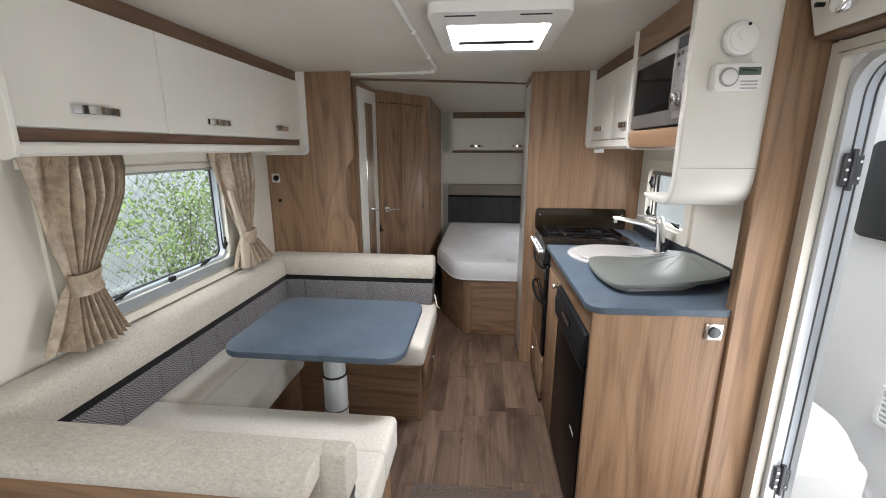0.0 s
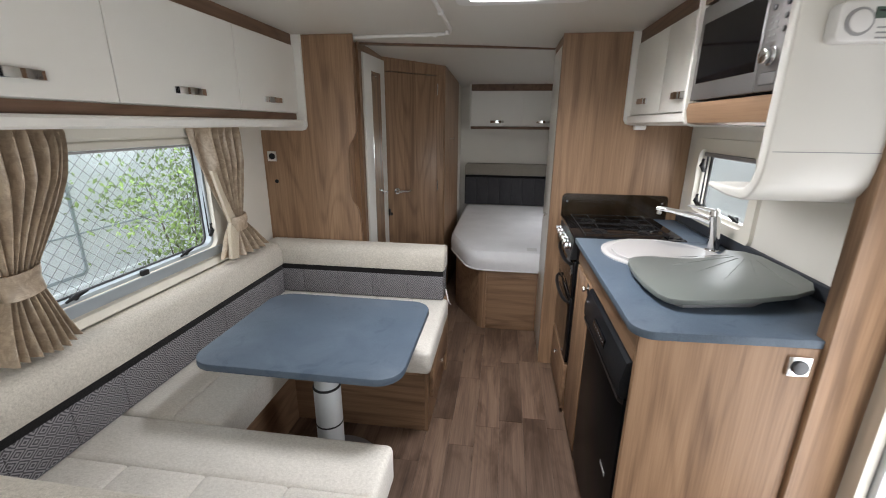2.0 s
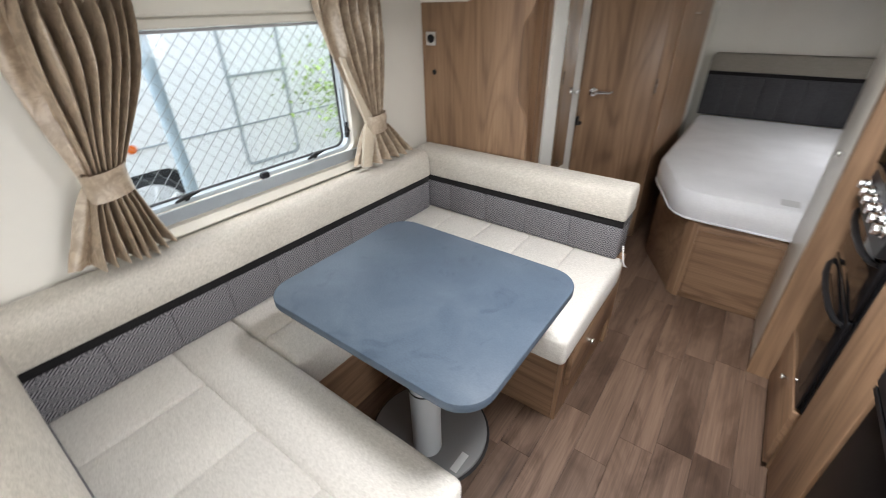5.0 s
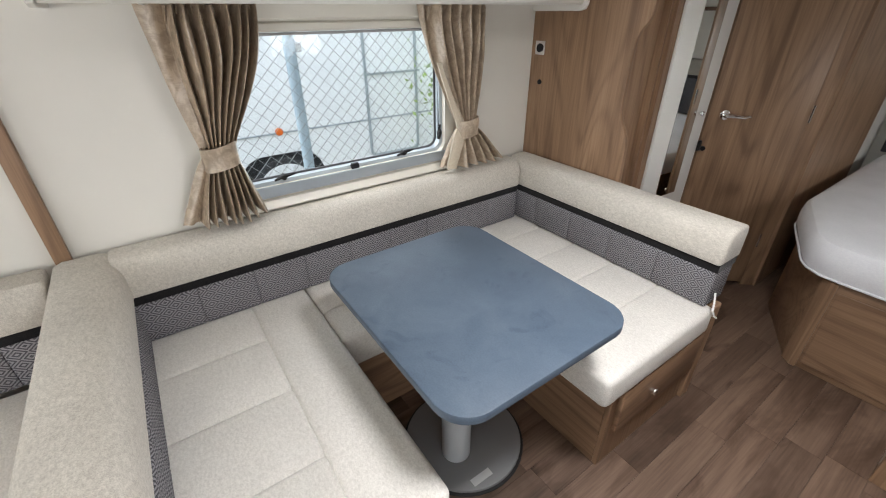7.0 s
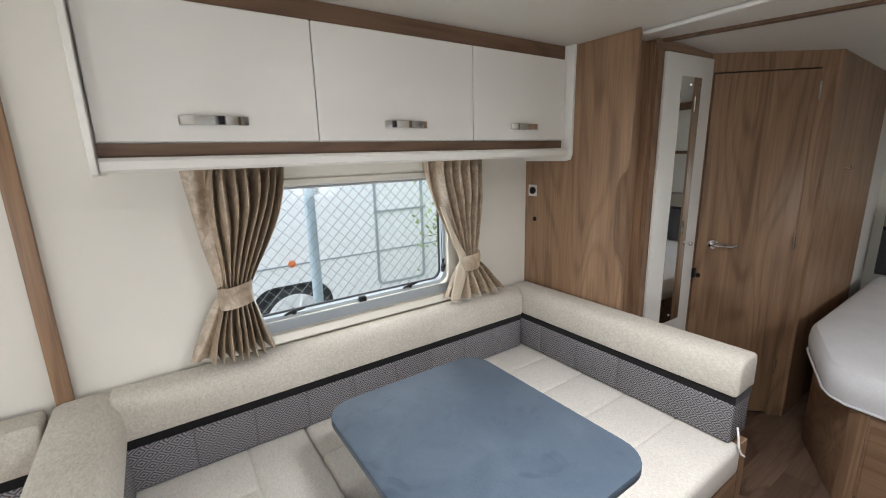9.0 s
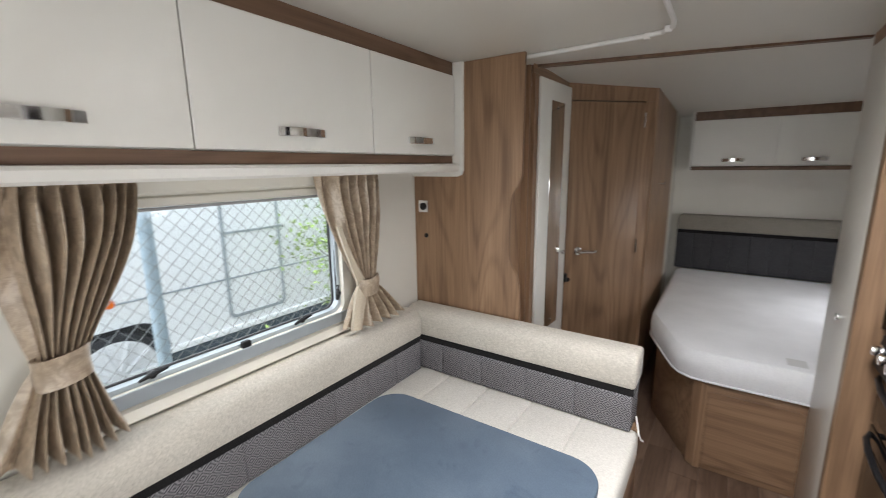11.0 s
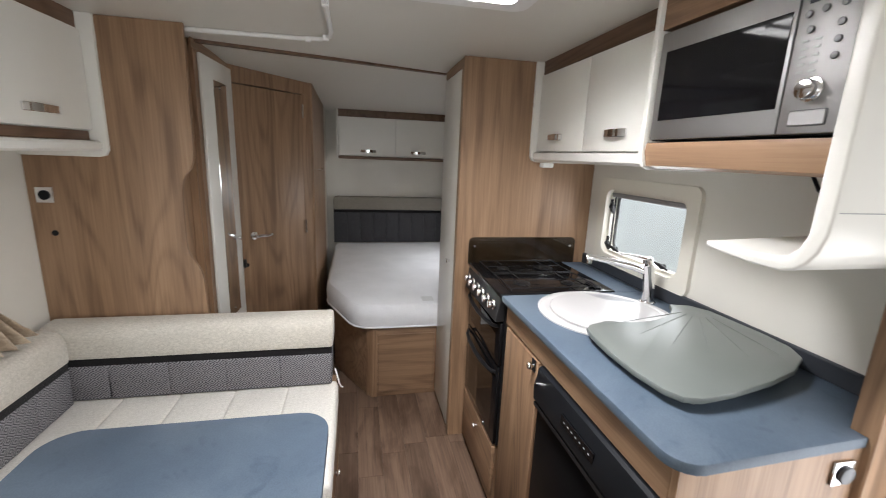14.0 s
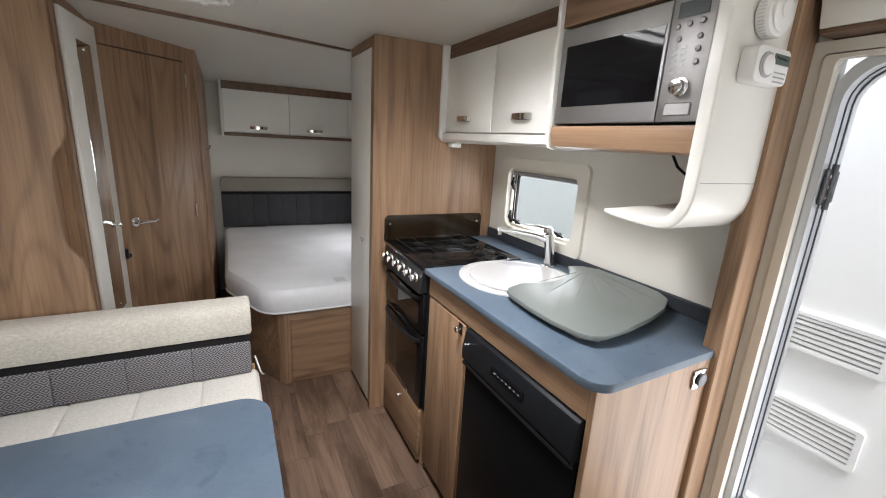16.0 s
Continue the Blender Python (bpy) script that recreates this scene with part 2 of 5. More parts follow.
PANEL_BLACK = plain("charcoal_fridge_panel", (0.008, 0.009, 0.011), 0.45, spec=0.14, var=0.1)
ALU = plain("window_aluminium", (0.42, 0.465, 0.50), 0.4, 0.5, var=0.05)
SLATE = slate("slate_blue_laminate")
SLATE_DARK = plain("charcoal_laminate", (0.036, 0.040, 0.048), 0.5, spec=0.25, var=0.12, grain=200)
DRAINER = plain("grey_moulded_plastic", (0.142, 0.156, 0.146), 0.38, var=0.05)
ENAMEL = plain("white_enamel", (0.52, 0.51, 0.505), 0.22, var=0.02, bumpy=0)
SEAT = fabric("oatmeal_weave", (0.66, 0.62, 0.55), (0.43, 0.40, 0.345))
SEAT_LIGHT = fabric("light_oatmeal_weave", (0.75, 0.72, 0.665), (0.58, 0.55, 0.50), 300)
DIAMOND = diamond_fabric("grey_diamond_weave", (0.31, 0.30, 0.315), (0.06, 0.06, 0.066))
BAND = fabric("black_band", (0.016, 0.014, 0.015), (0.008, 0.008, 0.009))
CHARCOAL = fabric("charcoal_weave", (0.075, 0.075, 0.08), (0.04, 0.04, 0.045))
TAUPE = fabric("taupe_weave", (0.30, 0.275, 0.235), (0.22, 0.20, 0.17))
LINING = fabric("cream_curtain_lining", (0.55, 0.475, 0.365), (0.46, 0.39, 0.295), 300, 0.5)
SHEET = fabric("white_mattress_cover", (0.85, 0.855, 0.87), (0.78, 0.785, 0.81), 260)
CURTAIN = satin_damask("gold_beige_damask", (0.44, 0.345, 0.248), (0.29, 0.222, 0.156))
MAT = fabric("brown_bristle", (0.16, 0.12, 0.10), (0.05, 0.036, 0.03), 160)
POST = plain("grey_table_post", (0.66, 0.70, 0.72), 0.3, 0.1, var=0.03, bumpy=0)
PLATE = plain("grey_base_plate", (0.26, 0.26, 0.265), 0.45, 0.2, var=0.06)
RUBBER = plain("black_rubber", (0.02, 0.02, 0.021), 0.7)
LCD = plain("green_grey_display", (0.10, 0.14, 0.12), 0.2)
DISPLAY = plain("dark_display", (0.05, 0.055, 0.06), 0.12, bumpy=0)
GREYBAR = plain("grey_print", (0.35, 0.35, 0.35), 0.5)
LIGHTBAR = plain("pale_print", (0.62, 0.62, 0.62), 0.5)
PANE = glass("acrylic_pane", (0.93, 0.965, 0.97))
SMOKED = glass("smoked_glass", (0.52, 0.52, 0.50), 1.6)
MIRROR = plain("mirror", (0.86, 0.88, 0.87), 0.02, 1.0, var=0.0, bumpy=0)
FROST = glass("rooflight_acrylic", (0.96, 0.97, 0.97), 0.5)
GEL = plain("white_caravan_skin", (0.88, 0.89, 0.90), 0.3, var=0.02)
GALV = plain("galvanised_blue_grey", (0.42, 0.52, 0.60), 0.4, 0.3)
WIRE = plain("galvanised_wire", (0.29, 0.30, 0.305), 0.6, 0.2)
TYRE = plain("tyre", (0.02, 0.02, 0.022), 0.8)
ALLOY = plain("silver_alloy", (0.74, 0.75, 0.77), 0.4, 0.2)
GRAVEL = plain("gravel_ground", (0.34, 0.335, 0.32), 0.95, var=0.3, grain=40, bumpy=0.8)
LEAF = plain("leaf", (0.25, 0.36, 0.10), 0.55, var=0.5)
BARK = plain("bark", (0.10, 0.07, 0.05), 0.9, var=0.3)
ORANGE = plain("orange_lens", (0.80, 0.16, 0.02), 0.2)
DARKGLASS = plain("dark_window", (0.02, 0.024, 0.028), 0.05, bumpy=0)


# ---- builders ----
def box(x0, x1, y0, y1, z0, z1, bevel=0.0, seg=2, bm=None):
    out = bm or bmesh.new()
    made = bmesh.ops.create_cube(out, size=1.0, matrix=Matrix.LocRotScale(
        ((x0 + x1) / 2, (y0 + y1) / 2, (z0 + z1) / 2), None, (abs(x1 - x0), abs(y1 - y0), abs(z1 - z0))))
    if bevel:
        edges = {e for v in made["verts"] for e in v.link_edges}
        bmesh.ops.bevel(out, geom=list(edges), offset=bevel, segments=seg, profile=0.5, affect='EDGES', clamp_overlap=True)
    return out


def prism(points, axis, a, b, bevel=0.0, seg=2, bm=None):
    """A flat outline drawn out along an axis: x takes (y, z), y takes (x, z), z takes (x, y)."""
    out = bm or bmesh.new()
    at = {'x': lambda p, d: (d, p[0], p[1]), 'y': lambda p, d: (p[0], d, p[1]), 'z': lambda p, d: (p[0], p[1], d)}[axis]
    lo = [out.verts.new(at(p, a)) for p in points]
    hi = [out.verts.new(at(p, b)) for p in points]
    k = len(points)
    faces = [out.faces.new(lo[::-1]), out.faces.new(hi)]
    faces += [out.faces.new((lo[i], lo[(i + 1) % k], hi[(i + 1) % k], hi[i])) for i in range(k)]
    bmesh.ops.recalc_face_normals(out, faces=faces)
    if bevel:
        edges = set(faces[0].edges) | set(faces[1].edges)
        bmesh.ops.bevel(out, geom=list(edges), offset=bevel, segments=seg, profile=0.5, affect='EDGES', clamp_overlap=True)
    return out


def rounded(x0, x1, y0, y1, r, steps=5, corners=(1, 1, 1, 1)):
    """Outline of a rectangle with rounded corners, from its lower left one round."""
    pts = []
    for (cx, cy, a0, sx, sy), on in zip(((x0, y0, 180, 1, 1), (x1, y0, 270, -1, 1), (x1, y1, 0, -1, -1), (x0, y1, 90, 1, -1)), corners):
        if not on:
            pts.append((cx, cy))
            continue
        for i in range(steps + 1):
            a = radians(a0 + 90 * i / steps)
            pts.append((cx + sx * r + r * math.cos(a), cy + sy * r + r * math.sin(a)))
    return pts


def frame_ring(outer, inner, axis, a, b, bm=None):
    """A ring between two outlines of equal point count, drawn out along an axis."""
    out = bm or bmesh.new()
    at = {'x': lambda p, d: (d, p[0], p[1]), 'y': lambda p, d: (p[0], d, p[1]), 'z': lambda p, d: (p[0], p[1], d)}[axis]
    rows = [[out.verts.new(at(p, d)) for p in o] for o, d in ((outer, a), (outer, b), (inner, b), (inner, a))]
    k, faces = len(outer), []
    for r in range(4):
        u, v = rows[r], rows[(r + 1) % 4]
        faces += [out.faces.new((u[i], u[(i + 1) % k], v[(i + 1) % k], v[i])) for i in range(k)]
    bmesh.ops.recalc_face_normals(out, faces=faces)
    return out


def tube(points, r, sides=8, bm=None, closed=False):
    out = bm or bmesh.new()
    pts = [Vector(p) for p in points]
    rings, faces = [], []
    for i, p in enumerate(pts):
        d = (pts[min(i + 1, len(pts) - 1)] - pts[max(i - 1, 0)]).normalized()
        side = d.cross(Vector((0, 0, 1)))
        side = side.normalized() if side.length > 1e-3 else Vector((1, 0, 0))
        up = side.cross(d)
        rr = r[i] if isinstance(r, (list, tuple)) else r
        rings.append([out.verts.new(p + rr * (math.cos(2 * math.pi * j / sides) * side + math.sin(2 * math.pi * j / sides) * up)) for j in range(sides)])
    for u, v in zip(rings, rings[1:]):
        faces += [out.faces.new((u[j], u[(j + 1) % sides], v[(j + 1) % sides], v[j])) for j in range(sides)]
    faces += [out.faces.new(rings[0][::-1]), out.faces.new(rings[-1])]
    bmesh.ops.recalc_face_normals(out, faces=faces)
    return out


def disc(cx, cy, cz, r, h, axis='z', sides=24, bevel=0.0, bm=None):
    pts = [(r * math.cos(2 * math.pi * i / sides), r * math.sin(2 * math.pi * i / sides)) for i in range(sides)]
    if axis == 'z':
        return prism([(cx + a, cy + b) for a, b in pts], 'z', cz, cz + h, bevel, 2, bm)
    if axis == 'x':
        return prism([(cy + a, cz + b) for a, b in pts], 'x', cx, cx + h, bevel, 2, bm)
    return prism([(cx + a, cz + b) for a, b in pts], 'y', cy, cy + h, bevel, 2, bm)


def mesh_of(name, bm, mat, smooth=True):
    me = bpy.data.meshes.new(name)
    if smooth:
        for f in bm.faces:
            f.smooth = True
        for e in bm.edges:
            e.smooth = len(e.link_faces) == 2 and e.calc_face_angle(0) < radians(32)
    bm.to_mesh(me)
    bm.free()
    me.materials.append(mat)
    return me


def part(name, bm, mat, parent, label="", smooth=True):
    ob = new(name, mesh_of(name, bm, mat, smooth))
    if parent is not None:
        ob.parent = parent
        ob.matrix_parent_inverse = world_of(parent).inverted()
    return tagged(ob, label)


PLACED = {}


def world_of(ob):
    return PLACED.get(ob.name, Matrix.Identity(4))


def thing(name, label, category, at=(0, 0, 0), group="", kind=""):
    ob = new(name)
    ob.location = at
    ob.empty_display_size = 0.05
    PLACED[ob.name] = Matrix.Translation(at)
    return tagged(ob, label, category, group, kind)


def solid(name, bm, mat, label, category, kind="", group=""):
    return tagged(part(name, bm, mat, None), label, category, group, kind)


def wall_with_holes(name, axis, a, b, u0, u1, z0, z1, holes, mat, label):
    """A wall across axis x or y from a to b with rectangular openings (u0, u1, z0, z1)."""
    bm = bmesh.new()
    us = sorted({u0, u1, *[h[0] for h in holes], *[h[1] for h in holes]})
    for ua, ub in zip(us, us[1:]):
        spans = sorted((h[2], h[3]) for h in holes if h[0] <= ua + 1e-6 and h[1] >= ub - 1e-6)
        z = z0
        for h0, h1 in spans + [(z1, z1)]:
            if h0 > z + 1e-4:
                if axis == 'x':
                    box(a, b, ua, ub, z, h0, bm=bm)
                else:
                    box(ua, ub, a, b, z, h0, bm=bm)
            z = h1
    bmesh.ops.remove_doubles(bm, verts=bm.verts, dist=1e-5)
    inner = {}
    for f in bm.faces:
        c = f.calc_center_median()
        inner.setdefault((round(c.x, 4), round(c.y, 4), round(c.z, 4)), []).append(f)
    bmesh.ops.delete(bm, geom=[f for fs in inner.values() if len(fs) > 1 for f in fs], context='FACES')
    return solid(name, bm, mat, label, "wall", "structure")


FACING = {'+x': Matrix(((0, 1, 0, 0), (1, 0, 0, 0), (0, 0, 1, 0), (0, 0, 0, 1))),
          '-x': Matrix(((0, -1, 0, 0), (-1, 0, 0, 0), (0, 0, 1, 0), (0, 0, 0, 1))),
          '-y': Matrix(((1, 0, 0, 0), (0, -1, 0, 0), (0, 0, 1, 0), (0, 0, 0, 1)))}


def bow_handle(parent, at, facing, length=0.105, name="handle"):
    """A bowed chrome pull; local x runs along it, y stands out from the door."""
    bm = bmesh.new()
    h, n = length / 2, 14
    front, back = [], []
    for i in range(n + 1):
        u = -h + length * i / n
        k = 1 - (u / h) ** 2
        front.append((u, 0.006 + 0.019 * k ** 0.8))
        back.append((u, 0.001 + 0.016 * max(0, k - 0.2) ** 0.7))
    prism(front + back[::-1], 'z', -0.0125, 0.0125, 0.0015, 1, bm)
    m = Matrix.Translation(at) @ FACING[facing]
    bm.transform(m)
    bmesh.ops.recalc_face_normals(bm, faces=bm.faces)
    ob = part(name, bm, CHROME, parent, "bowed chrome pull handle")
    cup = box(-h * 0.55, h * 0.55, 0.0003, 0.0025, -0.010, 0.010, 0.001, 1)
    cup.transform(m)
    bmesh.ops.recalc_face_normals(cup, faces=cup.faces)
    part("recess_plate", cup, BLACK, ob, "dark recessed plate")
    return ob


def knob(parent, at, facing, r=0.011, name="knob", mat=None):
    bm = bmesh.new()
    disc(0, 0, 0, r * 0.55, 0.012, 'y', 12, bm=bm)
    disc(0, 0.010, 0, r, 0.012, 'y', 16, 0.003, bm=bm)
    bm.transform(Matrix.Translation(at) @ FACING[facing])
    bmesh.ops.recalc_face_normals(bm, faces=bm.faces)
    return part(name, bm, mat or CHROME, parent, "round chrome knob")


# ---- large structure ----
X_L, X_R, Y_F, Y_B, TOP = -1.10, 1.24, -1.62, 4.98, 1.90
floor = solid("floor", box(X_L - 0.04, X_R + 0.04, Y_F - 0.04, Y_B + 0.04, -0.06, -0.002), BLACK, "grey-brown wood-look vinyl plank floor", "floor", "structure")
# side wall holes at negative y and the front one are unseen, added for light
wall_with_holes("wall_left", 'x', X_L - 0.035, X_L, Y_F, Y_B, 0, TOP, [(-1.1, 0.0, 0.88, 1.4), (1.20, 2.12, 0.86, 1.40)], WALL, "cream caravan side wall with dinette window")
wall_with_holes("wall_right", 'x', X_R, X_R + 0.035, Y_F, Y_B, 0, TOP, [(-1.15, -0.05, 0.88, 1.4), (0.66, 1.31, 0, 1.705), (2.075, 2.565, 1.052, 1.345), (3.6, 4.4, 0.92, 1.4)], WALL, "cream caravan side wall with door opening")
wall_with_holes("wall_front", 'y', Y_F - 0.035, Y_F, X_L, X_R, 0, TOP, [(-0.75, 0.85, 0.9, 1.6)], WALL, "cream front wall out of view, with an added wide window")
wall_with_holes("wall_rear", 'y', Y_B, Y_B + 0.035, X_L, X_R, 0, TOP, [], WALL, "plain cream rear wall above the bed")
cbm = bmesh.new()
SX0, SX1, SY0, SY1 = 0.125, 0.505, 1.59, 1.995
for x0, x1, y0, y1 in ((X_L - 0.035, SX0, Y_F - 0.035, 3.0), (SX1, X_R + 0.035, Y_F - 0.035, 3.0), (SX0, SX1, Y_F - 0.035, SY0), (SX0, SX1, SY1, 3.0)):
    box(x0, x1, y0, y1, TOP, TOP + 0.05, bm=cbm)
prism([(3.0, TOP), (Y_B + 0.035, TOP - 0.075), (Y_B + 0.035, TOP), (3.0, TOP + 0.05)], 'x', X_L - 0.035, X_R + 0.035, bm=cbm)
ceiling = solid("ceiling", cbm, CEIL, "smooth cream ceiling board with slight sheen", "ceiling", "structure")
strip = prism([(-0.585, 2.855), (0.555, 3.135), (0.555, 3.165), (-0.585, 2.885)], 'z', TOP - 0.012, TOP + 0.001)
solid("trim_ceiling", strip, OAK_DARK, "dark wood joint strip across the ceiling", "trim", "structure")
for name, x0, x1 in (("baseboard_left", X_L, X_L + 0.02), ("baseboard_right", X_R - 0.02, X_R)):
    solid(name, box(x0, x1, Y_F + 0.01, 0.5, 0, 0.06, 0.004), TRIM, "cream skirting along the lounge wall", "baseboard", "structure")
# bulkhead post between lounge and dinette
solid("trim_bulkhead", box(X_L + 0.001, X_L + 0.024, 0.716, 0.756, 0.0, TOP - 0.001, 0.003), OAK, "slim oak bulkhead post on the wall", "trim", "structure")


def floor_planks():
    """Staggered planks along the van, each proud of its joints."""
    rnd = random.Random(4)
    w, length = 0.118, 0.55
    lib = {}
    x = X_L + 0.002
    while x < X_R - 0.03:
        y = Y_F + 0.002 - rnd.uniform(0, length)
        x1 = min(x + w, X_R - 0.002)
        while y < Y_B:
            y0, y1 = max(y, Y_F + 0.002), min(y + length, Y_B - 0.002)
            if y1 - y0 > 0.06 and not (x1 < -0.62 and y0 > 2.7) and not (y0 > 3.15 and x > 0.2):
                key = (round(x1 - x, 3), round(y1 - y0, 3))
                if key not in lib:
                    bm = bmesh.new()
                    wx, wy, g = key[0] / 2 - 0.0001, key[1] / 2 - 0.0001, 0.0007
                    lo = [bm.verts.new(c) for c in ((-wx, -wy, -0.002), (wx, -wy, -0.002), (wx, wy, -0.002), (-wx, wy, -0.002))]
                    hi = [bm.verts.new(c) for c in ((-wx + g, -wy + g, 0), (wx - g, -wy + g, 0), (wx - g, wy - g, 0), (-wx + g, wy - g, 0))]
                    bm.faces.new(hi)
                    for i in range(4):
                        bm.faces.new((lo[i], lo[(i + 1) % 4], hi[(i + 1) % 4], hi[i]))
                    lib[key] = mesh_of("plank", bm, PLANK, False)
                ob = new("plank", lib[key])
                ob.location = ((x + x1) / 2, (y0 + y1) / 2, 0.0)
                ob.parent = floor
            y += length
        x = x1


# ---- windows, doors, rooflight ----
def caravan_window(name, side, y0, y1, z0, z1, wall_x, label, catches=(), edge=0.045, rail=ALU):
    """A hinged acrylic window in a side wall: inner frame, alloy rail, pane, catches."""
    s = 1 if side == 'left' else -1
    w = thing(name, label, "window", (wall_x, (y0 + y1) / 2, z0), kind="structure")
    part("window_frame", frame_ring(rounded(y0 - edge, y1 + edge, z0 - edge * 0.9, z1 + edge * 0.9, 0.035), rounded(y0, y1, z0, z1, 0.045), 'x', wall_x - s * 0.034, wall_x + s * 0.016), TRIM, w, "cream plastic inner frame")
    part("alloy_rail", frame_ring(rounded(y0, y1, z0, z1, 0.045), rounded(y0 + 0.014, y1 - 0.014, z0 + 0.014, z1 - 0.014, 0.04), 'x', wall_x - s * 0.034, wall_x - s * 0.006), rail, w, "slim window rail")
    if rail is TRIM:
        part("blind_cassette", box(min(wall_x, wall_x - s * 0.03), max(wall_x, wall_x - s * 0.03), y0 + 0.018, y1 - 0.018, z1 - 0.034, z1 - 0.015, 0.003, 1), PLATE, w, "rolled grey blind under the frame")
    elif name == "window_1":
        part("lower_channel", box(min(wall_x + s * 0.0165, wall_x + s * 0.023), max(wall_x + s * 0.0165, wall_x + s * 0.023), y0 - 0.02, y1 + 0.02, z0 - 0.036, z0 + 0.005, 0.002, 1), ALU, w, "blue-grey alloy lower channel")
    part("seal", frame_ring(rounded(y0 - 0.02, y1 + 0.02, z0 - 0.02, z1 + 0.02, 0.05), rounded(y0 + 0.02, y1 - 0.02, z0 + 0.02, z1 - 0.02, 0.04) if rail is not TRIM else rounded(y0 + 0.008, y1 - 0.026, z0 + 0.012, z1 - 0.02, 0.04), 'x', wall_x - s * 0.042, wall_x - s * 0.037), SEAL, w, "dark grey rubber seal")
    pane = part("pane", prism(rounded(y0 - 0.015, y1 + 0.015, z0 - 0.015, z1 + 0.015, 0.05), 'x', wall_x - s * 0.054, wall_x - s * 0.048), PANE, w, "clear acrylic pane")
    pane.visible_shadow = False
    for y, z, kind in catches:
        bm = bmesh.new()
        x = wall_x - s * 0.004
        if kind == 'lever':
            disc(x, y, z, 0.011, s * 0.016, 'x', 12, bm=bm)
            tube([(x + s * 0.014, y - 0.035, z - 0.006), (x + s * 0.02, y, z + 0.006), (x + s * 0.016, y + 0.04, z + 0.008)], [0.004, 0.008, 0.004], 8, bm)
        elif kind == 'stay':
            tube([(x, y, z - 0.03), (x + s * 0.018, y - 0.008, z), (x + s * 0.01, y, z + 0.03)], [0.008, 0.012, 0.007], 8, bm)
            tube([(x - s * 0.01, y + 0.006, z - 0.02), (x - s * 0.012, y + 0.01, z + 0.22)], 0.004, 6, bm)
        else:
            box(min(x, x + s * 0.02), max(x, x + s * 0.02), y - 0.016, y + 0.016, z - 0.012, z + 0.012, 0.004, 1, bm)
        part("catch", bm, BLACK, w, "black window catch")
    return w


caravan_window("window_1", 'left', 1.215, 2.105, 0.875, 1.385, X_L, "dinette window with grey alloy rail and black catches",
               [(1.40, 0.90, 'lever'), (1.676, 0.887, 'box'), (1.90, 0.90, 'lever'), (2.085, 0.96, 'stay'), (1.235, 0.96, 'stay')])
caravan_window("window_2", 'right', 2.072, 2.566, 1.05, 1.346, X_R, "small kitchen window in a cream rounded frame",
               [(2.16, 1.082, 'lever'), (2.47, 1.082, 'lever'), (2.53, 1.10, 'stay'), (2.53, 1.27, 'stay')], 0.056, TRIM)
caravan_window("window_3", 'right', 3.62, 4.38, 0.94, 1.38, X_R, "bedroom side window beside the bed")
# windows 4 to 6 stay out of view; added as openings for fill light
caravan_window("window_4", 'left', -1.08, -0.02, 0.9, 1.38, X_L, "lounge side window out of view, added to let light in")
caravan_window("window_5", 'right', -1.13, -0.07, 0.9, 1.38, X_R, "lounge side window out of view, added to let light in")
fw = thing("window_6", "wide front window out of view, added to let light in", "window", (0.05, Y_F, 0.9), kind="structure")
part("window_frame", frame_ring(rounded(-0.77, 0.87, 0.88, 1.62, 0.05), rounded(-0.73, 0.83, 0.92, 1.58, 0.04), 'y', Y_F - 0.03, Y_F + 0.015), TRIM, fw)
fp = part("pane", box(-0.74, 0.84, Y_F - 0.03, Y_F - 0.024, 0.91, 1.59), PANE, fw)
fp.visible_shadow = False

# rooflight
rl = thing("rooflight", "white square rooflight with a clear dome in the ceiling", "rooflight", (0.32, 1.91, TOP), kind="structure")
part("rooflight_frame", frame_ring(rounded(0.085, 0.545, 1.455, 2.035, 0.04), rounded(0.135, 0.495, 1.60, 1.985, 0.02), 'z', TOP - 0.032, TOP + 0.004), PLASTIC, rl, "white plastic surround")
part("rooflight_liner", frame_ring(rounded(0.126, 0.504, 1.591, 1.994, 0.02), rounded(0.135, 0.495, 1.60, 1.985, 0.02), 'z', TOP - 0.01, TOP + 0.08), PLASTIC, rl)
dome = part("dome", prism(rounded(0.10, 0.53, 1.56, 2.02, 0.03), 'z', TOP + 0.085, TOP + 0.092), FROST, rl, "clear acrylic dome")
dome.visible_shadow = False
part("vent_slot", box(0.14, 0.24, 1.49, 1.497, TOP - 0.0345, TOP - 0.031), BLACK, rl)
part("vent_slot", box(0.38, 0.48, 1.49, 1.497, TOP - 0.0345, TOP - 0.031), BLACK, rl)

# ceiling curtain track
track = [(-0.55, 2.672, TOP - 0.009), (-0.12, 2.652, TOP - 0.009), (-0.05, 2.638, TOP - 0.009), (-0.015, 2.59, TOP - 0.009), (-0.006, 2.52, TOP - 0.009), (-0.004, 1.4, TOP - 0.009), (-0.004, 0.75, TOP - 0.009)]
tr = thing("curtain_track", "white plastic curtain track curving along the ceiling", "curtain track", track[0])
part("rail", tube(track, 0.0085, 8), PLASTIC, tr)
for x, y in ((-0.10, 2.648), (-0.03, 2.60), (-0.005, 2.2), (-0.004, 1.75), (-0.004, 1.2)):
    part("clip", box(x - 0.011, x + 0.011, y - 0.008, y + 0.008, TOP - 0.022, TOP - 0.001, 0.003, 1), PLASTIC, tr)

# entrance door frame
DY0, DY1, DZ = 0.68, 1.288, 1.685
ed = thing("door_1", "open caravan entrance with cream surround and alloy frame", "door frame", (X_R, 0.97, 0), kind="structure")


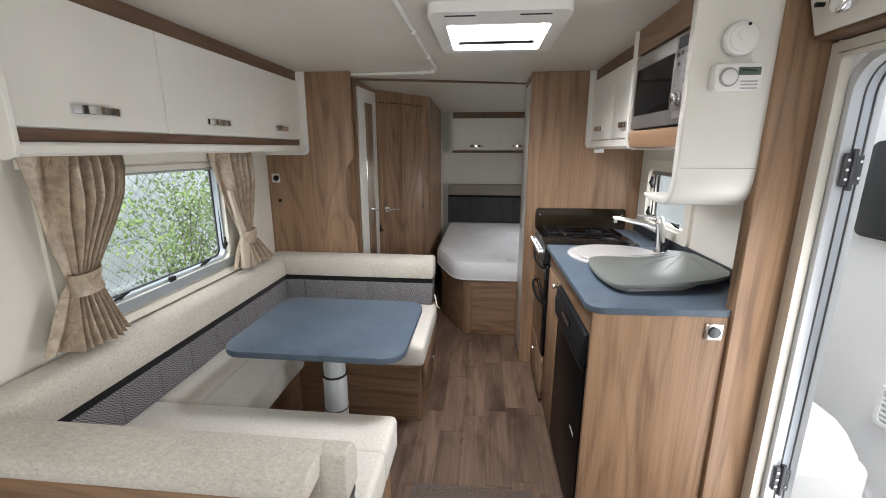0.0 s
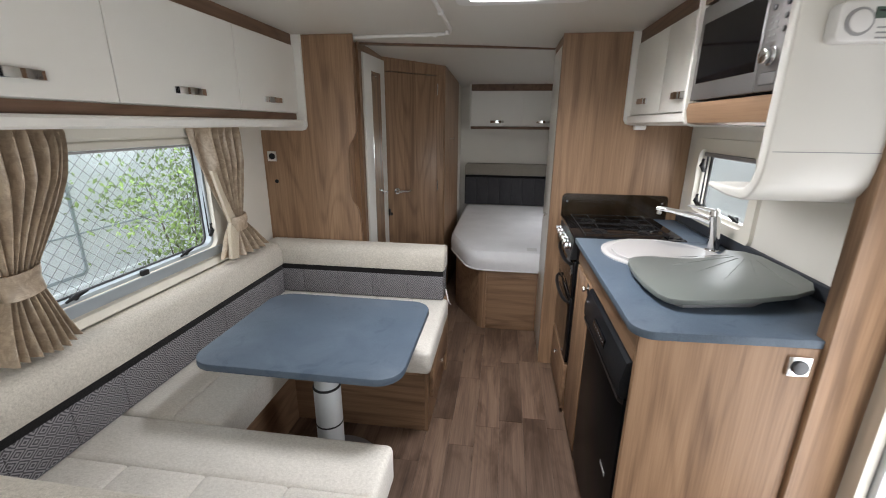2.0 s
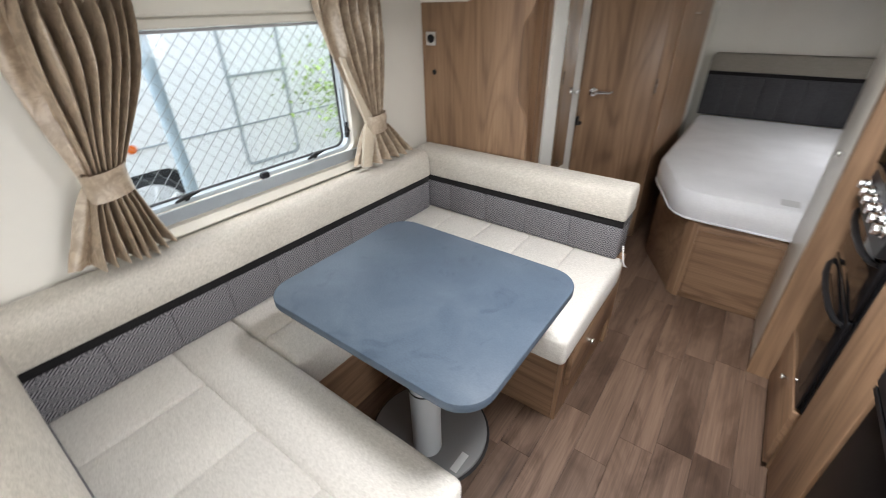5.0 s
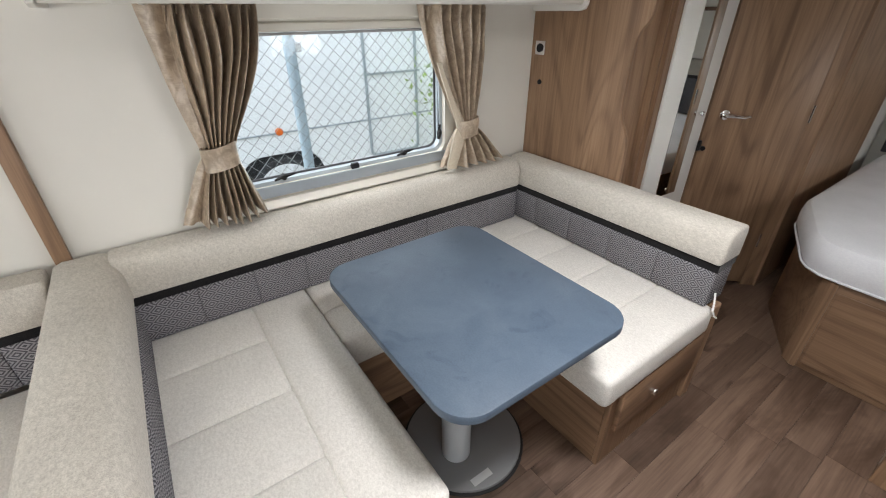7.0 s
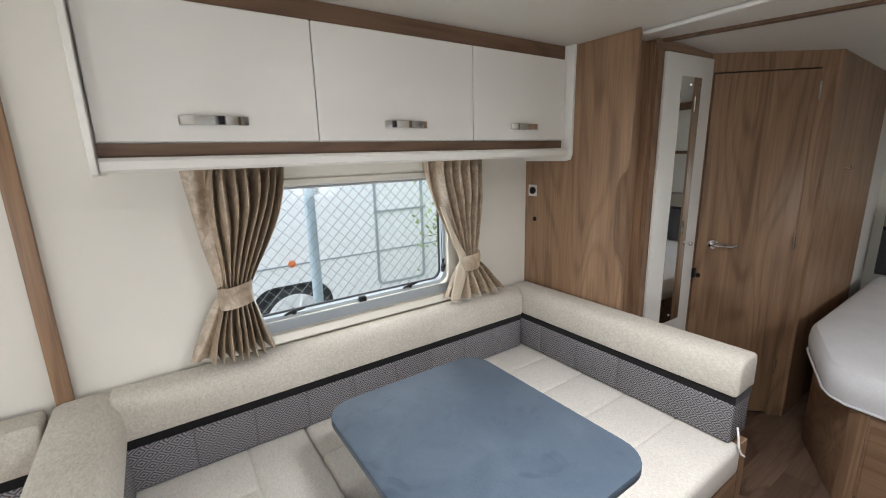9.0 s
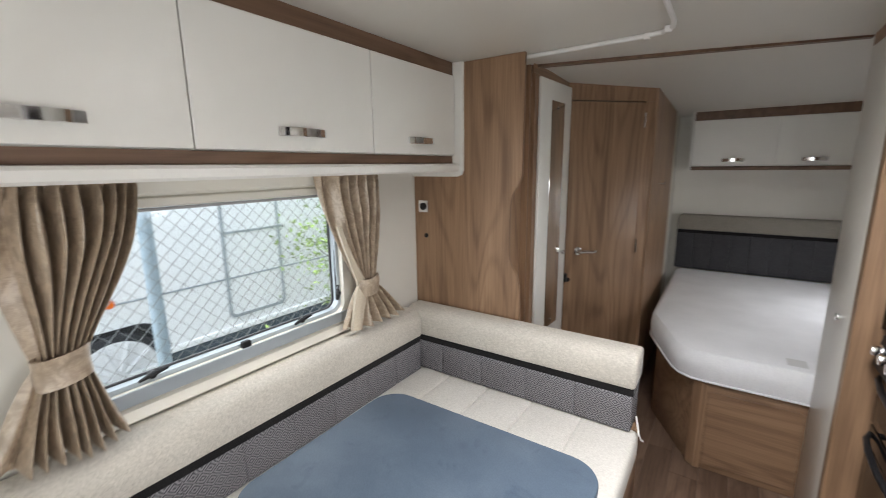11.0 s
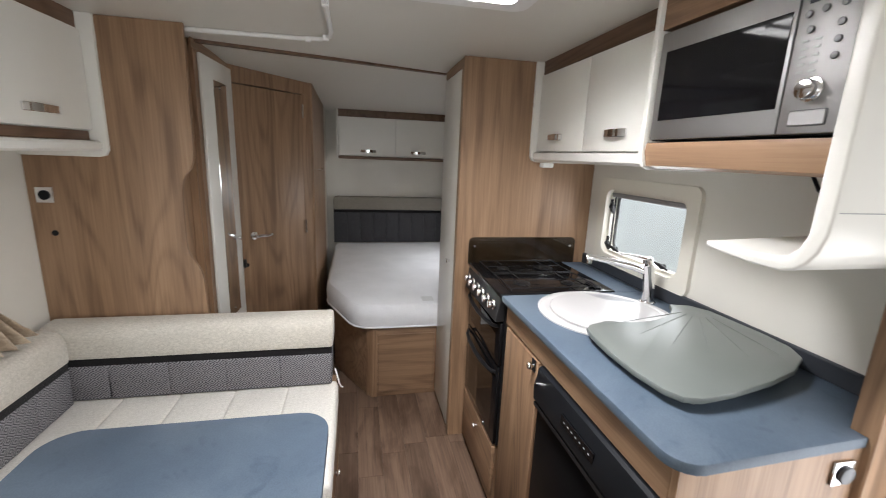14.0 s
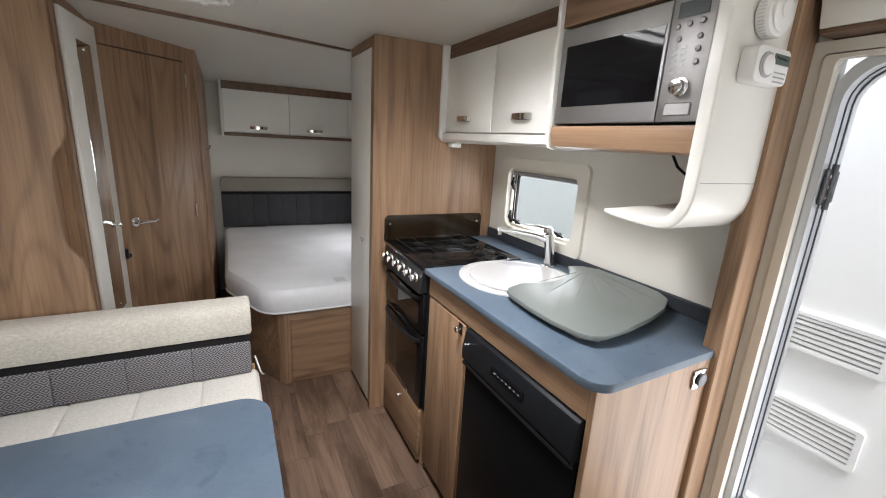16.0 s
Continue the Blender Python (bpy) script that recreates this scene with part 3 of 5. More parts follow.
def arch(y0, y1, z0, z1, r):
    return rounded(y0, y1, z0, z1, r, 6, (0, 0, 1, 1))


part("surround", frame_ring(arch(DY0 - 0.09, 1.366, 0.001, DZ + 0.05, 0.012), arch(DY0 - 0.05, 1.334, 0.002, DZ + 0.022, 0.01), 'x', X_R - 0.022, X_R - 0.001), TRIM, ed, "cream door surround")
# dark ring laid in the open joint to draw its shade; no real seal
part("shadow_gap", frame_ring(arch(DY0 - 0.0505, 1.3345, 0.0025, DZ + 0.0225, 0.01), arch(DY0 - 0.0475, 1.3305, 0.0028, DZ + 0.0175, 0.01), 'x', X_R - 0.012, X_R - 0.003), SEAL, ed, "dark strip standing in for the shade in the joint")
part("blind_channel", frame_ring(arch(DY0 - 0.048, 1.331, 0.003, DZ + 0.018, 0.01), arch(DY0 - 0.02, 1.307, 0.004, DZ + 0.008, 0.014), 'x', X_R - 0.028, X_R - 0.002), TRIM, ed, "cream flyscreen channel")
part("reveal", frame_ring(arch(DY0 - 0.02, 1.308, 0.005, DZ + 0.02, 0.09), arch(DY0, DY1, 0.012, DZ, 0.09), 'x', X_R + 0.001, X_R + 0.030), REVEAL, ed, "pale alloy door reveal")
for name, x0, x1, k, mat, label in (("seal", 0.0305, 0.0345, 0.002, SEAL, "dark grey rubber door seal"), ("alloy_rebate", 0.035, 0.056, 0.001, REBATE, "grey alloy rebate"),
                                    ("outer_seal", 0.0565, 0.060, 0.003, SEAL, "dark grey outer seal"), ("alloy_edge", 0.0605, 0.080, 0.004, REVEAL, "pale alloy outer edge")):
    part(name, frame_ring(arch(DY0 - 0.02, 1.308, 0.005, DZ + 0.02, 0.09), arch(DY0 + k, DY1 - k, 0.012 + k, DZ - k, 0.088), 'x', X_R + x0, X_R + x1), mat, ed, label)
for z in (0.40, 1.40):
    hinge = part("hinge", box(X_R + 0.012, X_R + 0.030, DY1 - 0.012, DY1 - 0.001, z - 0.045, z + 0.045, 0.003, 1), HINGE, ed, "dark grey door hinge")
    part("leaf", box(X_R + 0.038, X_R + 0.058, DY1 - 0.016, DY1 - 0.0085, z - 0.040, z + 0.040, 0.003, 1), HINGE, hinge)
    part("barrel", tube([(X_R + 0.034, DY1 - 0.013, z - 0.056), (X_R + 0.034, DY1 - 0.013, z + 0.056)], 0.007, 12), HINGE, hinge)
    for dx, dz in ((0.020, -0.026), (0.020, 0.026), (0.020, 0.0), (0.049, -0.022), (0.049, 0.022)):
        part("screw", disc(X_R + dx, DY1 - (0.012 if dx < 0.03 else 0.016), z + dz, 0.0042, -0.003, 'y', 8), CHROME, hinge)
# pilaster beside the door
solid("trim_pilaster", prism([(1.07, 1.333), (1.073, 1.33), (1.232, 1.361), (1.236, 1.364), (1.236, 1.378), (1.07, 1.375)], 'z', 0.0, TOP - 0.001), OAK, "tall oak end panel beside the entrance door", "trim", "structure")
# locker above the door
lk = thing("overhead_locker", "cream locker above the entrance door", "locker", (1.17, 0.85, 1.745))
part("body", prism([(1.146, 1.748), (1.239, 1.748), (1.239, TOP - 0.001), (1.10, TOP - 0.001)], 'y', 0.35, 1.327, 0.002, 1), WHITE, lk)
part("rail", box(1.15, 1.239, 0.35, 1.327, 1.738, 1.7475), OAK_DARK, lk, "thin dark wood under rail")
part("lock", disc(1.098, 1.20, 1.80, 0.03, 0.03, 'x', 20, 0.004), CHROME, lk, "chrome ring lock")
part("stud", disc(1.103, 1.278, 1.81, 0.006, 0.02, 'x', 10), BLACK, lk)


# ---- left overhead lockers ----
LK0, LK1 = 0.922, 2.612
ol = thing("overhead_locker", "run of cream overhead lockers with chrome handles above the window", "locker", (-0.97, 1.77, 1.41))
part("back_body", prism([(X_L + 0.001, 1.452), (-0.875, 1.452), (-0.875, TOP - 0.001), (X_L + 0.001, TOP - 0.001)], 'y', LK0 + 0.016, LK1 - 0.016), WHITE, ol)
part("top_rail", box(-0.8745, -0.862, LK0 + 0.016, LK1 - 0.016, 1.845, TOP - 0.001), OAK_DARK, ol, "walnut rail under the ceiling")
part("wood_rail", box(-0.8745, -0.866, LK0 + 0.016, LK1 - 0.016, 1.471, 1.503), OAK_DARK, ol, "walnut strip below the doors")
part("bottom_trim", prism([(-0.872, 1.434), (-0.835, 1.434), (-0.826, 1.441), (-0.826, 1.461), (-0.834, 1.469), (-0.872, 1.469)], 'y', LK0 + 0.016, LK1 - 0.016, 0.002, 1), WHITE, ol, "cream lower trim")
part("bottom_panel", box(X_L + 0.001, -0.873, LK0 + 0.016, LK1 - 0.016, 1.438, 1.451), WALL, ol)
for y0, y1, zb in ((LK0, LK0 + 0.015, 1.426), (LK1 - 0.015, LK1 + 0.001, 1.412)):
    part("end_panel", prism([(X_L + 0.001, zb), (-0.845, zb), (-0.822, zb + 0.007), (-0.812, zb + 0.026), (-0.812, TOP - 0.001), (X_L + 0.001, TOP - 0.001)], 'y', y0, y1, 0.002, 1), WHITE, ol, "cream end panel")
cuts = [LK0 + 0.018, 1.473, 2.072, LK1 - 0.018]
for y0, y1, hy in ((cuts[0], cuts[1], 1.195), (cuts[1], cuts[2], 1.777), (cuts[2], cuts[3], 2.345)):
    d = part("door", box(-0.868, -0.850, y0 + 0.0015, y1 - 0.0015, 1.506, 1.842, 0.002, 1), WHITE, ol)
    bow_handle(d, (-0.850, hy, 1.559), '+x', 0.165)

# blind cassette over the window
bc = thing("roller_blind", "cream roller blind cassette above the dinette window", "blind", (-1.08, 1.66, 1.40))
part("cassette", prism([(X_L + 0.017, 1.392), (-1.062, 1.392), (-1.055, 1.40), (-1.055, 1.438), (-1.07, 1.446), (X_L + 0.017, 1.446)], 'y', 1.13, 2.19, 0.002, 1), TRIM, bc)
part("blind_bar", box(X_L + 0.018, -1.066, 1.21, 2.11, 1.362, 1.388, 0.004, 1), TRIM, bc, "blind pull bar")
part("grip_strip", box(X_L + 0.018, -1.068, 1.22, 2.10, 1.352, 1.3605, 0.002, 1), GREYBAR, bc)
sill = thing("window_sill", "cream sill ledge below the dinette window", "sill", (-1.08, 1.66, 0.82), kind="structure")
part("ledge", prism([(X_L + 0.001, 0.80), (-1.062, 0.80), (-1.058, 0.806), (-1.07, 0.830), (X_L + 0.001, 0.834)], 'y', 1.17, 2.16, 0.002, 1), TRIM, sill)


def curtain(name, top, waist, foot, z_top, z_waist, z_foot, x, label, folds, seed, lined=False, flat=0.36):
    """A gathered curtain held in by a tieback: a flat outer panel, then deep folds with sharp valleys."""
    rnd = random.Random(seed)
    c = thing(name, label, "curtain", (x, sum(waist) / 2, z_foot), group="dinette curtains")
    bm = bmesh.new()
    nu, nv = folds * 20, 56
    phase = [rnd.uniform(-0.22, 0.22) for _ in range(folds + 2)]
    depth = [rnd.uniform(0.65, 1.25) for _ in range(folds + 2)]

    def lerp(a, b, k):
        return a + (b - a) * k

    def at(u, v, back):
        if v < 0.62:
            k = v / 0.62
            k = k * k * (3 - 2 * k) * 0.55 + 0.45 * k ** 2.2
            y0, y1, z = lerp(top[0], waist[0], k), lerp(top[1], waist[1], k), lerp(z_top, z_waist, v / 0.62)
        else:
            k = ((v - 0.62) / 0.38) ** 0.8
            y0, y1, z = lerp(waist[0], foot[0], k), lerp(waist[1], foot[1], k), lerp(z_waist, z_foot, (v - 0.62) / 0.38)
        w = min(1, abs(v - 0.62) * 2.4)
        amp = 0.012 + 0.042 * w
        if u < flat:
            # the outer panel hangs nearly flat, with a lazy roll
            q = u / flat
            wave = -0.35 + 0.22 * math.sin(math.pi * q) + 0.16 * math.sin(7.0 * v + 4.0 * q)
        else:
            f = (u - flat) / (1 - flat) * folds
            i = int(min(f, folds - 0.001))
            f += lerp(phase[i], phase[i + 1], f - i) * math.sin(4.2 * v + i)
            wave = (2.1 * abs(math.sin(math.pi * f)) ** 1.15 - 1.0) * lerp(depth[i], depth[i + 1], min(1, max(0, f - i)))
            wave = lerp(-0.35, wave, min(1, (u - flat) * 18))
            if v < 0.075:
                # gathered heading tape
                h = 1 - v / 0.075
                wave = wave * (1 - 0.45 * h) + 0.42 * h * math.sin(2 * math.pi * f * 2.0 + 3 * v * 10)
        belly = 0.022 * math.sin(math.pi * u) * w
        y = lerp(y0, y1, u) + 0.005 * w * math.sin(9 * v + 11 * u)
        z += (0.004 * (abs(math.sin(math.pi * u * folds)) - 0.5) if v > 0.97 else 0) + 0.02 * (u - 0.5) ** 2 * (1 if v > 0.9 else 0)
        z += 0.004 * math.sin(40 * u + seed) if v < 0.01 else 0
        return (x + belly + wave * amp - (0.004 if back else 0), y, z)
    grid = {}
    for back in (0, 1):
        for i in range(nu + 1):
            for j in range(nv + 1):
                grid[back, i, j] = bm.verts.new(at(i / nu, j / nv, back))
    for back in (0, 1):
        for i in range(nu):
            for j in range(nv):
                q = [grid[back, i, j], grid[back, i + 1, j], grid[back, i + 1, j + 1], grid[back, i, j + 1]]
                bm.faces.new(q if back else q[::-1])
    for i in range(nu):
        for j in (0, nv):
            bm.faces.new((grid[0, i, j], grid[0, i + 1, j], grid[1, i + 1, j], grid[1, i, j]))
    for j in range(nv):
        for i in (0, nu):
            bm.faces.new((grid[0, i, j], grid[0, i, j + 1], grid[1, i, j + 1], grid[1, i, j]))
    bmesh.ops.recalc_face_normals(bm, faces=bm.faces)
    cloth = part("cloth", bm, CURTAIN, c)
    for f in cloth.data.polygons:
        f.use_smooth = True
    if lined:
        # the leading edge turned back to show its lining
        lb, rows = bmesh.new(), []
        for j in range(25):
            v = 0.26 + 0.725 * j / 24
            xa = max(at(u / 20, v, 0)[0] for u in range(6)) + 0.005
            ya, z = at(0, v, 0)[1:]
            w = 0.004 + 0.036 * min(1, (v - 0.26) * 2.2) + 0.005 * math.sin(11 * v)
            prof = [(xa - 0.03, ya + 0.002), (xa - 0.008, ya - 0.007), (xa, ya + 0.006), (xa + 0.003, ya + w * 0.6), (xa, ya + w), (xa - 0.004, ya + w)]
            rows.append([lb.verts.new((p, q, z)) for p, q in prof])
        for r0, r1 in zip(rows, rows[1:]):
            for i in range(len(r0)):
                k = (i + 1) % len(r0)
                lb.faces.new((r0[i], r0[k], r1[k], r1[i]))
        lb.faces.new(rows[0][::-1])
        lb.faces.new(rows[-1])
        bmesh.ops.recalc_face_normals(lb, faces=lb.faces)
        flap = part("lining", lb, LINING, c, "cream lining turned out along the edge")
        for f in flap.data.polygons:
            f.use_smooth = True
    yc, hw = sum(waist) / 2, (waist[1] - waist[0]) / 2 + 0.008
    ring = [(yc + hw * math.cos(a), x + 0.012 + 0.036 * math.sin(a)) for a in [2 * math.pi * i / 24 for i in range(24)]]
    inner = [(yc + (hw - 0.005) * math.cos(a), x + 0.012 + 0.031 * math.sin(a)) for a in [2 * math.pi * i / 24 for i in range(24)]]
    band = frame_ring([(b, a) for a, b in ring], [(b, a) for a, b in inner], 'z', z_waist - 0.036, z_waist + 0.034)
    bmesh.ops.subdivide_edges(band, edges=[e for e in band.edges if abs(e.verts[0].co.z - e.verts[1].co.z) > 0.05], cuts=3)
    for v in band.verts:
        v.co.x += 0.004 * math.sin(v.co.z * 90)
        v.co.z += 0.008 * math.sin((v.co.y - yc) * 20)
    part("tieback", band, CURTAIN, c, "fabric tieback band")
    return c


curtain("curtain", (1.105, 1.405), (1.162, 1.25), (1.05, 1.305), 1.436, 1.035, 0.828, -1.02, "gold-beige damask curtain gathered in a wide tieback", 8, 2, flat=0.2)
curtain("curtain", (1.955, 2.235), (2.13, 2.215), (2.04, 2.37), 1.436, 0.985, 0.822, -1.02, "gold-beige damask curtain tied back beside the wardrobe", 6, 7, True, 0.08)

# ---- dinette ----
SEAT_Z, BASE_Z = 0.492, 0.355


def cushion(name, panels, z0, z1, label, mat=None, bevel=0.03):
    """A seat cushion of stitched panels (x0, x1, y0, y1), rounded over."""
    xs = [v for p in panels for v in p[:2]]
    ys = [v for p in panels for v in p[2:]]
    lo = Vector((min(xs), min(ys), z0))
    hi = Vector((max(xs), max(ys), z1))
    t = thing(name, label, "cushion", ((lo.x + hi.x) / 2, (lo.y + hi.y) / 2, z0), group="dinette cushions")
    for x0, x1, y0, y1 in panels:
        ins = [0.007 if abs(p - q) > 1e-4 else 0.0 for p, q in ((x0, lo.x), (x1, hi.x), (y0, lo.y), (y1, hi.y))]
        c = box(x0 - ins[0], x1 + ins[1], y0 - ins[2], y1 + ins[3], z0 + 0.001, z1, 0.022, 4)
        part("seat_panel", c, mat or SEAT_LIGHT, t)
    return t


def split(a, b, n):
    return [(a + (b - a) * i / n, a + (b - a) * (i + 1) / n) for i in range(n)]


cushion("seat_cushion", [(x0, x1, 1.907, 2.52) for x0, x1 in split(-1.02, 0.0, 5)], BASE_Z + 0.022, SEAT_Z, "oatmeal woven seat cushion with stitched panels on the bench")
cushion("seat_cushion", [(-1.02, -0.80, 1.368, 1.905), (-0.80, -0.615, 1.368, 1.905)], BASE_Z, SEAT_Z, "oatmeal infill seat cushion beside the window")
cushion("seat_cushion", [(x0, x1, y0, y1) for x0, x1 in split(-1.02, -0.02, 4) for y0, y1 in ((0.82, 1.168),)] + [(-1.02, -0.02, 1.168, 1.366)], BASE_Z, SEAT_Z, "oatmeal seat cushion with stitched squares and a plain front roll")


def backrest(name, axis, a, b, front, back, label, pieces, z0=0.494, roll=None):
    """A padded backrest: light bolster above, black band, diamond weave below."""
    t = thing(name, label, "cushion", ((front + back) / 2, (a + b) / 2, z0) if axis == 'y' else ((a + b) / 2, (front + back) / 2, z0), group="dinette backrests")
    s = 1 if front > back else -1
    f0 = front - s * 0.004
    upper = [(back, 0.668), (f0, 0.668), (front, 0.68), (front - s * 0.001, 0.745), (front - s * 0.008, 0.768), (front - s * 0.026, 0.787), (front - s * 0.05, 0.794), (back + s * 0.03, 0.794), (back + s * 0.008, 0.786), (back, 0.765)]
    band = [(back + s * 0.002, 0.636), (f0 - s * 0.006, 0.636), (f0 - s * 0.006, 0.6675), (back + s * 0.002, 0.6675)]
    if roll:
        # the bolster wraps over the bench back, all but its end
        r, stop = roll
        wide = [(back, 0.738), (back, 0.668)] + upper[1:7] + [(r + s * 0.03, 0.794), (r + s * 0.008, 0.785), (r, 0.765), (r + s * 0.001, 0.745), (r + s * 0.006, 0.738)]
        part("upper_bolster", prism(wide, axis, a, stop + 0.004, 0.008, 3), SEAT, t, "oatmeal upper bolster")
        a_top = stop - 0.004
    else:
        a_top = a
    part("upper_bolster", prism(upper, axis, a_top, b, 0.014, 3), SEAT, t, "oatmeal upper bolster")
    part("band", prism(band, axis, a + 0.006, b - 0.006), BAND, t, "black velvet band")
    for p0, p1 in split(a + 0.009, b - 0.009, pieces):
        lo, hi = min(back + s * 0.002, front - s * 0.006), max(back + s * 0.002, front - s * 0.006)
        if axis == 'y':
            low = box(lo, hi, p0 - 0.0015, p1 + 0.0015, z0, 0.6358, 0.009, 3)
        else:
            low = box(p0 - 0.0015, p1 + 0.0015, lo, hi, z0, 0.6358, 0.009, 3)
        part("lower_panel", low, DIAMOND, t, "grey diamond-weave lower panel")
    return t


backrest("backrest", 'y', 0.838, 2.4685, -0.96, X_L + 0.002, "long padded backrest under the window with black band", 9)
rb = backrest("backrest", 'x', -1.07, -0.018, 2.470, 2.608, "padded backrest against the wardrobe with black band", 5)
part("tie_cord", tube([(-0.012, 2.49, 0.56), (-0.004, 2.485, 0.53), (0.004, 2.475, 0.50), (0.012, 2.48, 0.478), (0.018, 2.49, 0.47)], 0.0035, 6), PLASTIC, rb, "white tie cord")
nb = backrest("backrest", 'x', -1.07, -0.012, 0.868, 0.786, "padded backrest wrapped over the bench back, with black band", 5, roll=(0.704, -0.075))

# bench bases
b1 = thing("bench_base", "oak bench base with a drawer at its end", "bench", (-0.5, 2.25, 0))
part("front_panel", box(-1.09, -0.045, 2.005, 2.021, 0.001, BASE_Z + 0.006, 0.002, 1), OAK_X, b1)
part("end_panel", box(-0.045, -0.027, 2.005, 2.60, 0.001, BASE_Z + 0.022, 0.002, 1), OAK, b1)
part("side_post", box(-0.045, -0.012, 2.545, 2.60, 0.001, 0.47, 0.003, 1), OAK, b1)
part("rear_panel", box(-1.09, -0.045, 2.585, 2.60, 0.001, 0.70), OAK, b1)
part("top_board", box(-1.09, -0.046, 1.93, 2.584, BASE_Z + 0.0065, BASE_Z + 0.0215), OAK, b1)
dr = part("drawer_front", box(-0.027, -0.006, 2.035, 2.53, 0.175, 0.370, 0.005, 2), OAK_Y, b1, "oak drawer front")
knob(dr, (-0.006, 2.20, 0.285), '+x')
b2 = thing("bench_base", "low oak base below the window-side cushion", "bench", (-0.88, 1.62, 0))
part("front_panel", box(-0.715, -0.70, 1.315, 2.004, 0.001, BASE_Z, 0.002, 1), OAK_Y, b2)
part("top_board", box(-1.09, -0.70, 1.315, 1.929, BASE_Z - 0.015, BASE_Z - 0.0005), OAK, b2)
b3 = thing("bench_base", "oak bench base with a tall back panel", "bench", (-0.5, 1.05, 0))
part("front_panel", box(-1.09, -0.06, 1.298, 1.314, 0.001, BASE_Z - 0.016, 0.002, 1), OAK_X, b3)
part("end_panel", prism([(0.742, 0.001), (1.314, 0.001), (1.314, BASE_Z), (0.80, BASE_Z), (0.742, 0.45)], 'x', -0.06, -0.042, 0.002, 1), OAK, b3)
part("back_panel", box(X_L + 0.025, -0.075, 0.712, 0.741, 0.001, 0.736, 0.004, 2), OAK_X, b3)
part("top_board", box(-1.09, -0.061, 0.742, 1.298, BASE_Z - 0.015, BASE_Z), OAK, b3)

# table
tb = thing("dining_table", "slate-blue pedestal dining table with rounded corners", "table", (-0.36, 1.66, 0))
bm = prism(rounded(-0.702, 0.002, 1.358, 1.945, 0.085, 8), 'z', 0.694, 0.720, 0.004, 2)
part("tabletop", bm, SLATE, tb, "blue-grey laminate top")
part("under_frame", box(-0.47, -0.22, 1.50, 1.75, 0.677, 0.693, 0.004, 1), BLACK, tb)
part("post", disc(-0.355, 1.63, 0.02, 0.047, 0.656, 'z', 28), POST, tb, "pale grey telescopic post")
part("lower_post", disc(-0.355, 1.63, 0.018, 0.0515, 0.468, 'z', 28, 0.002), POST, tb)
part("collar", disc(-0.355, 1.63, 0.484, 0.054, 0.008, 'z', 28, 0.003), RUBBER, tb, "black collar ring")
part("collar", disc(-0.355, 1.63, 0.322, 0.0535, 0.007, 'z', 28, 0.002), RUBBER, tb, "black collar ring")
bp = part("base_plate", disc(-0.39, 1.69, 0.003, 0.215, 0.016, 'z', 48, 0.005), PLATE, tb, "round grey floor plate")
part("edge_ring", disc(-0.39, 1.69, 0.0005, 0.225, 0.006, 'z', 48, 0.002), RUBBER, bp, "black rubber edge")
part("sticker", box(-0.235, -0.208, 1.60, 1.68, 0.0192, 0.0198), LIGHTBAR, bp, "white label sticker")
part("stay_leg", tube([(-0.075, 1.90, 0.694), (-0.065, 1.915, 0.62)], 0.008, 8), STEEL, tb)

# lounge sofa beyond the bulkhead
sofa = thing("sofa", "oatmeal lounge sofa along the side wall", "sofa", (-0.8, -0.3, 0))
part("base", box(-1.09, -0.45, -1.3, 0.66, 0.001, BASE_Z, 0.003, 1), OAK_Y, sofa)
for y0, y1 in split(-1.3, 0.69, 8):
    part("seat_panel", box(-0.955, -0.42, y0, y1, BASE_Z + 0.001, SEAT_Z, 0.010, 2), SEAT_LIGHT, sofa, "oatmeal stitched seat")
part("upper_bolster", prism([(-1.075, 0.668), (-0.964, 0.668), (-0.96, 0.68), (-0.962, 0.75), (-0.985, 0.787), (-1.03, 0.794), (-1.075, 0.785)], 'y', -1.3, 0.695, 0.014, 3), SEAT, sofa, "oatmeal upper bolster")
part("band", box(-1.073, -0.968, -1.295, 0.69, 0.636, 0.6675), BAND, sofa, "black velvet band")
for y0, y1 in split(-1.295, 0.69, 14):
    part("lower_panel", box(-1.073, -0.966, y0, y1, 0.494, 0.6358, 0.005, 2), DIAMOND, sofa, "grey diamond-weave lower panel")

# ---- wardrobe, washroom, bedroom ----
wd = thing("wardrobe", "tall oak wardrobe with a wavy-edged front panel", "wardrobe", (-0.84, 2.95, 0))
edge = [(-0.532, TOP - 0.001), (-0.533, 1.43), (-0.537, 1.405), (-0.549, 1.375), (-0.568, 1.352), (-0.580, 1.325), (-0.586, 1.28), (-0.588, 1.10), (-0.586, 1.055), (-0.574, 1.02), (-0.556, 0.995), (-0.542, 0.965), (-0.536, 0.93), (-0.531, 0.78), (-0.530, 0.001)]
part("front_panel", prism([(X_L + 0.001, 0.001), (X_L + 0.001, TOP - 0.001)] + edge, 'y', 2.612, 2.632, 0.0025, 2), OAK, wd, "oak panel with wavy grab edge")
part("side_panel", box(-0.60, -0.582, 2.85, 3.30, 0.001, TOP - 0.001), OAK, wd)
part("recess_panel", box(-0.65, -0.632, 2.633, 2.849, 0.001, TOP - 0.001), OAK, wd, "recessed oak panel behind the wavy edge")
part("recess_return", box(-0.6315, -0.6005, 2.833, 2.849, 0.001, TOP - 0.001), OAK, wd)
part("back_panel", box(X_L + 0.001, -0.601, 3.29, 3.31, 0.001, TOP - 0.001), OAK, wd)
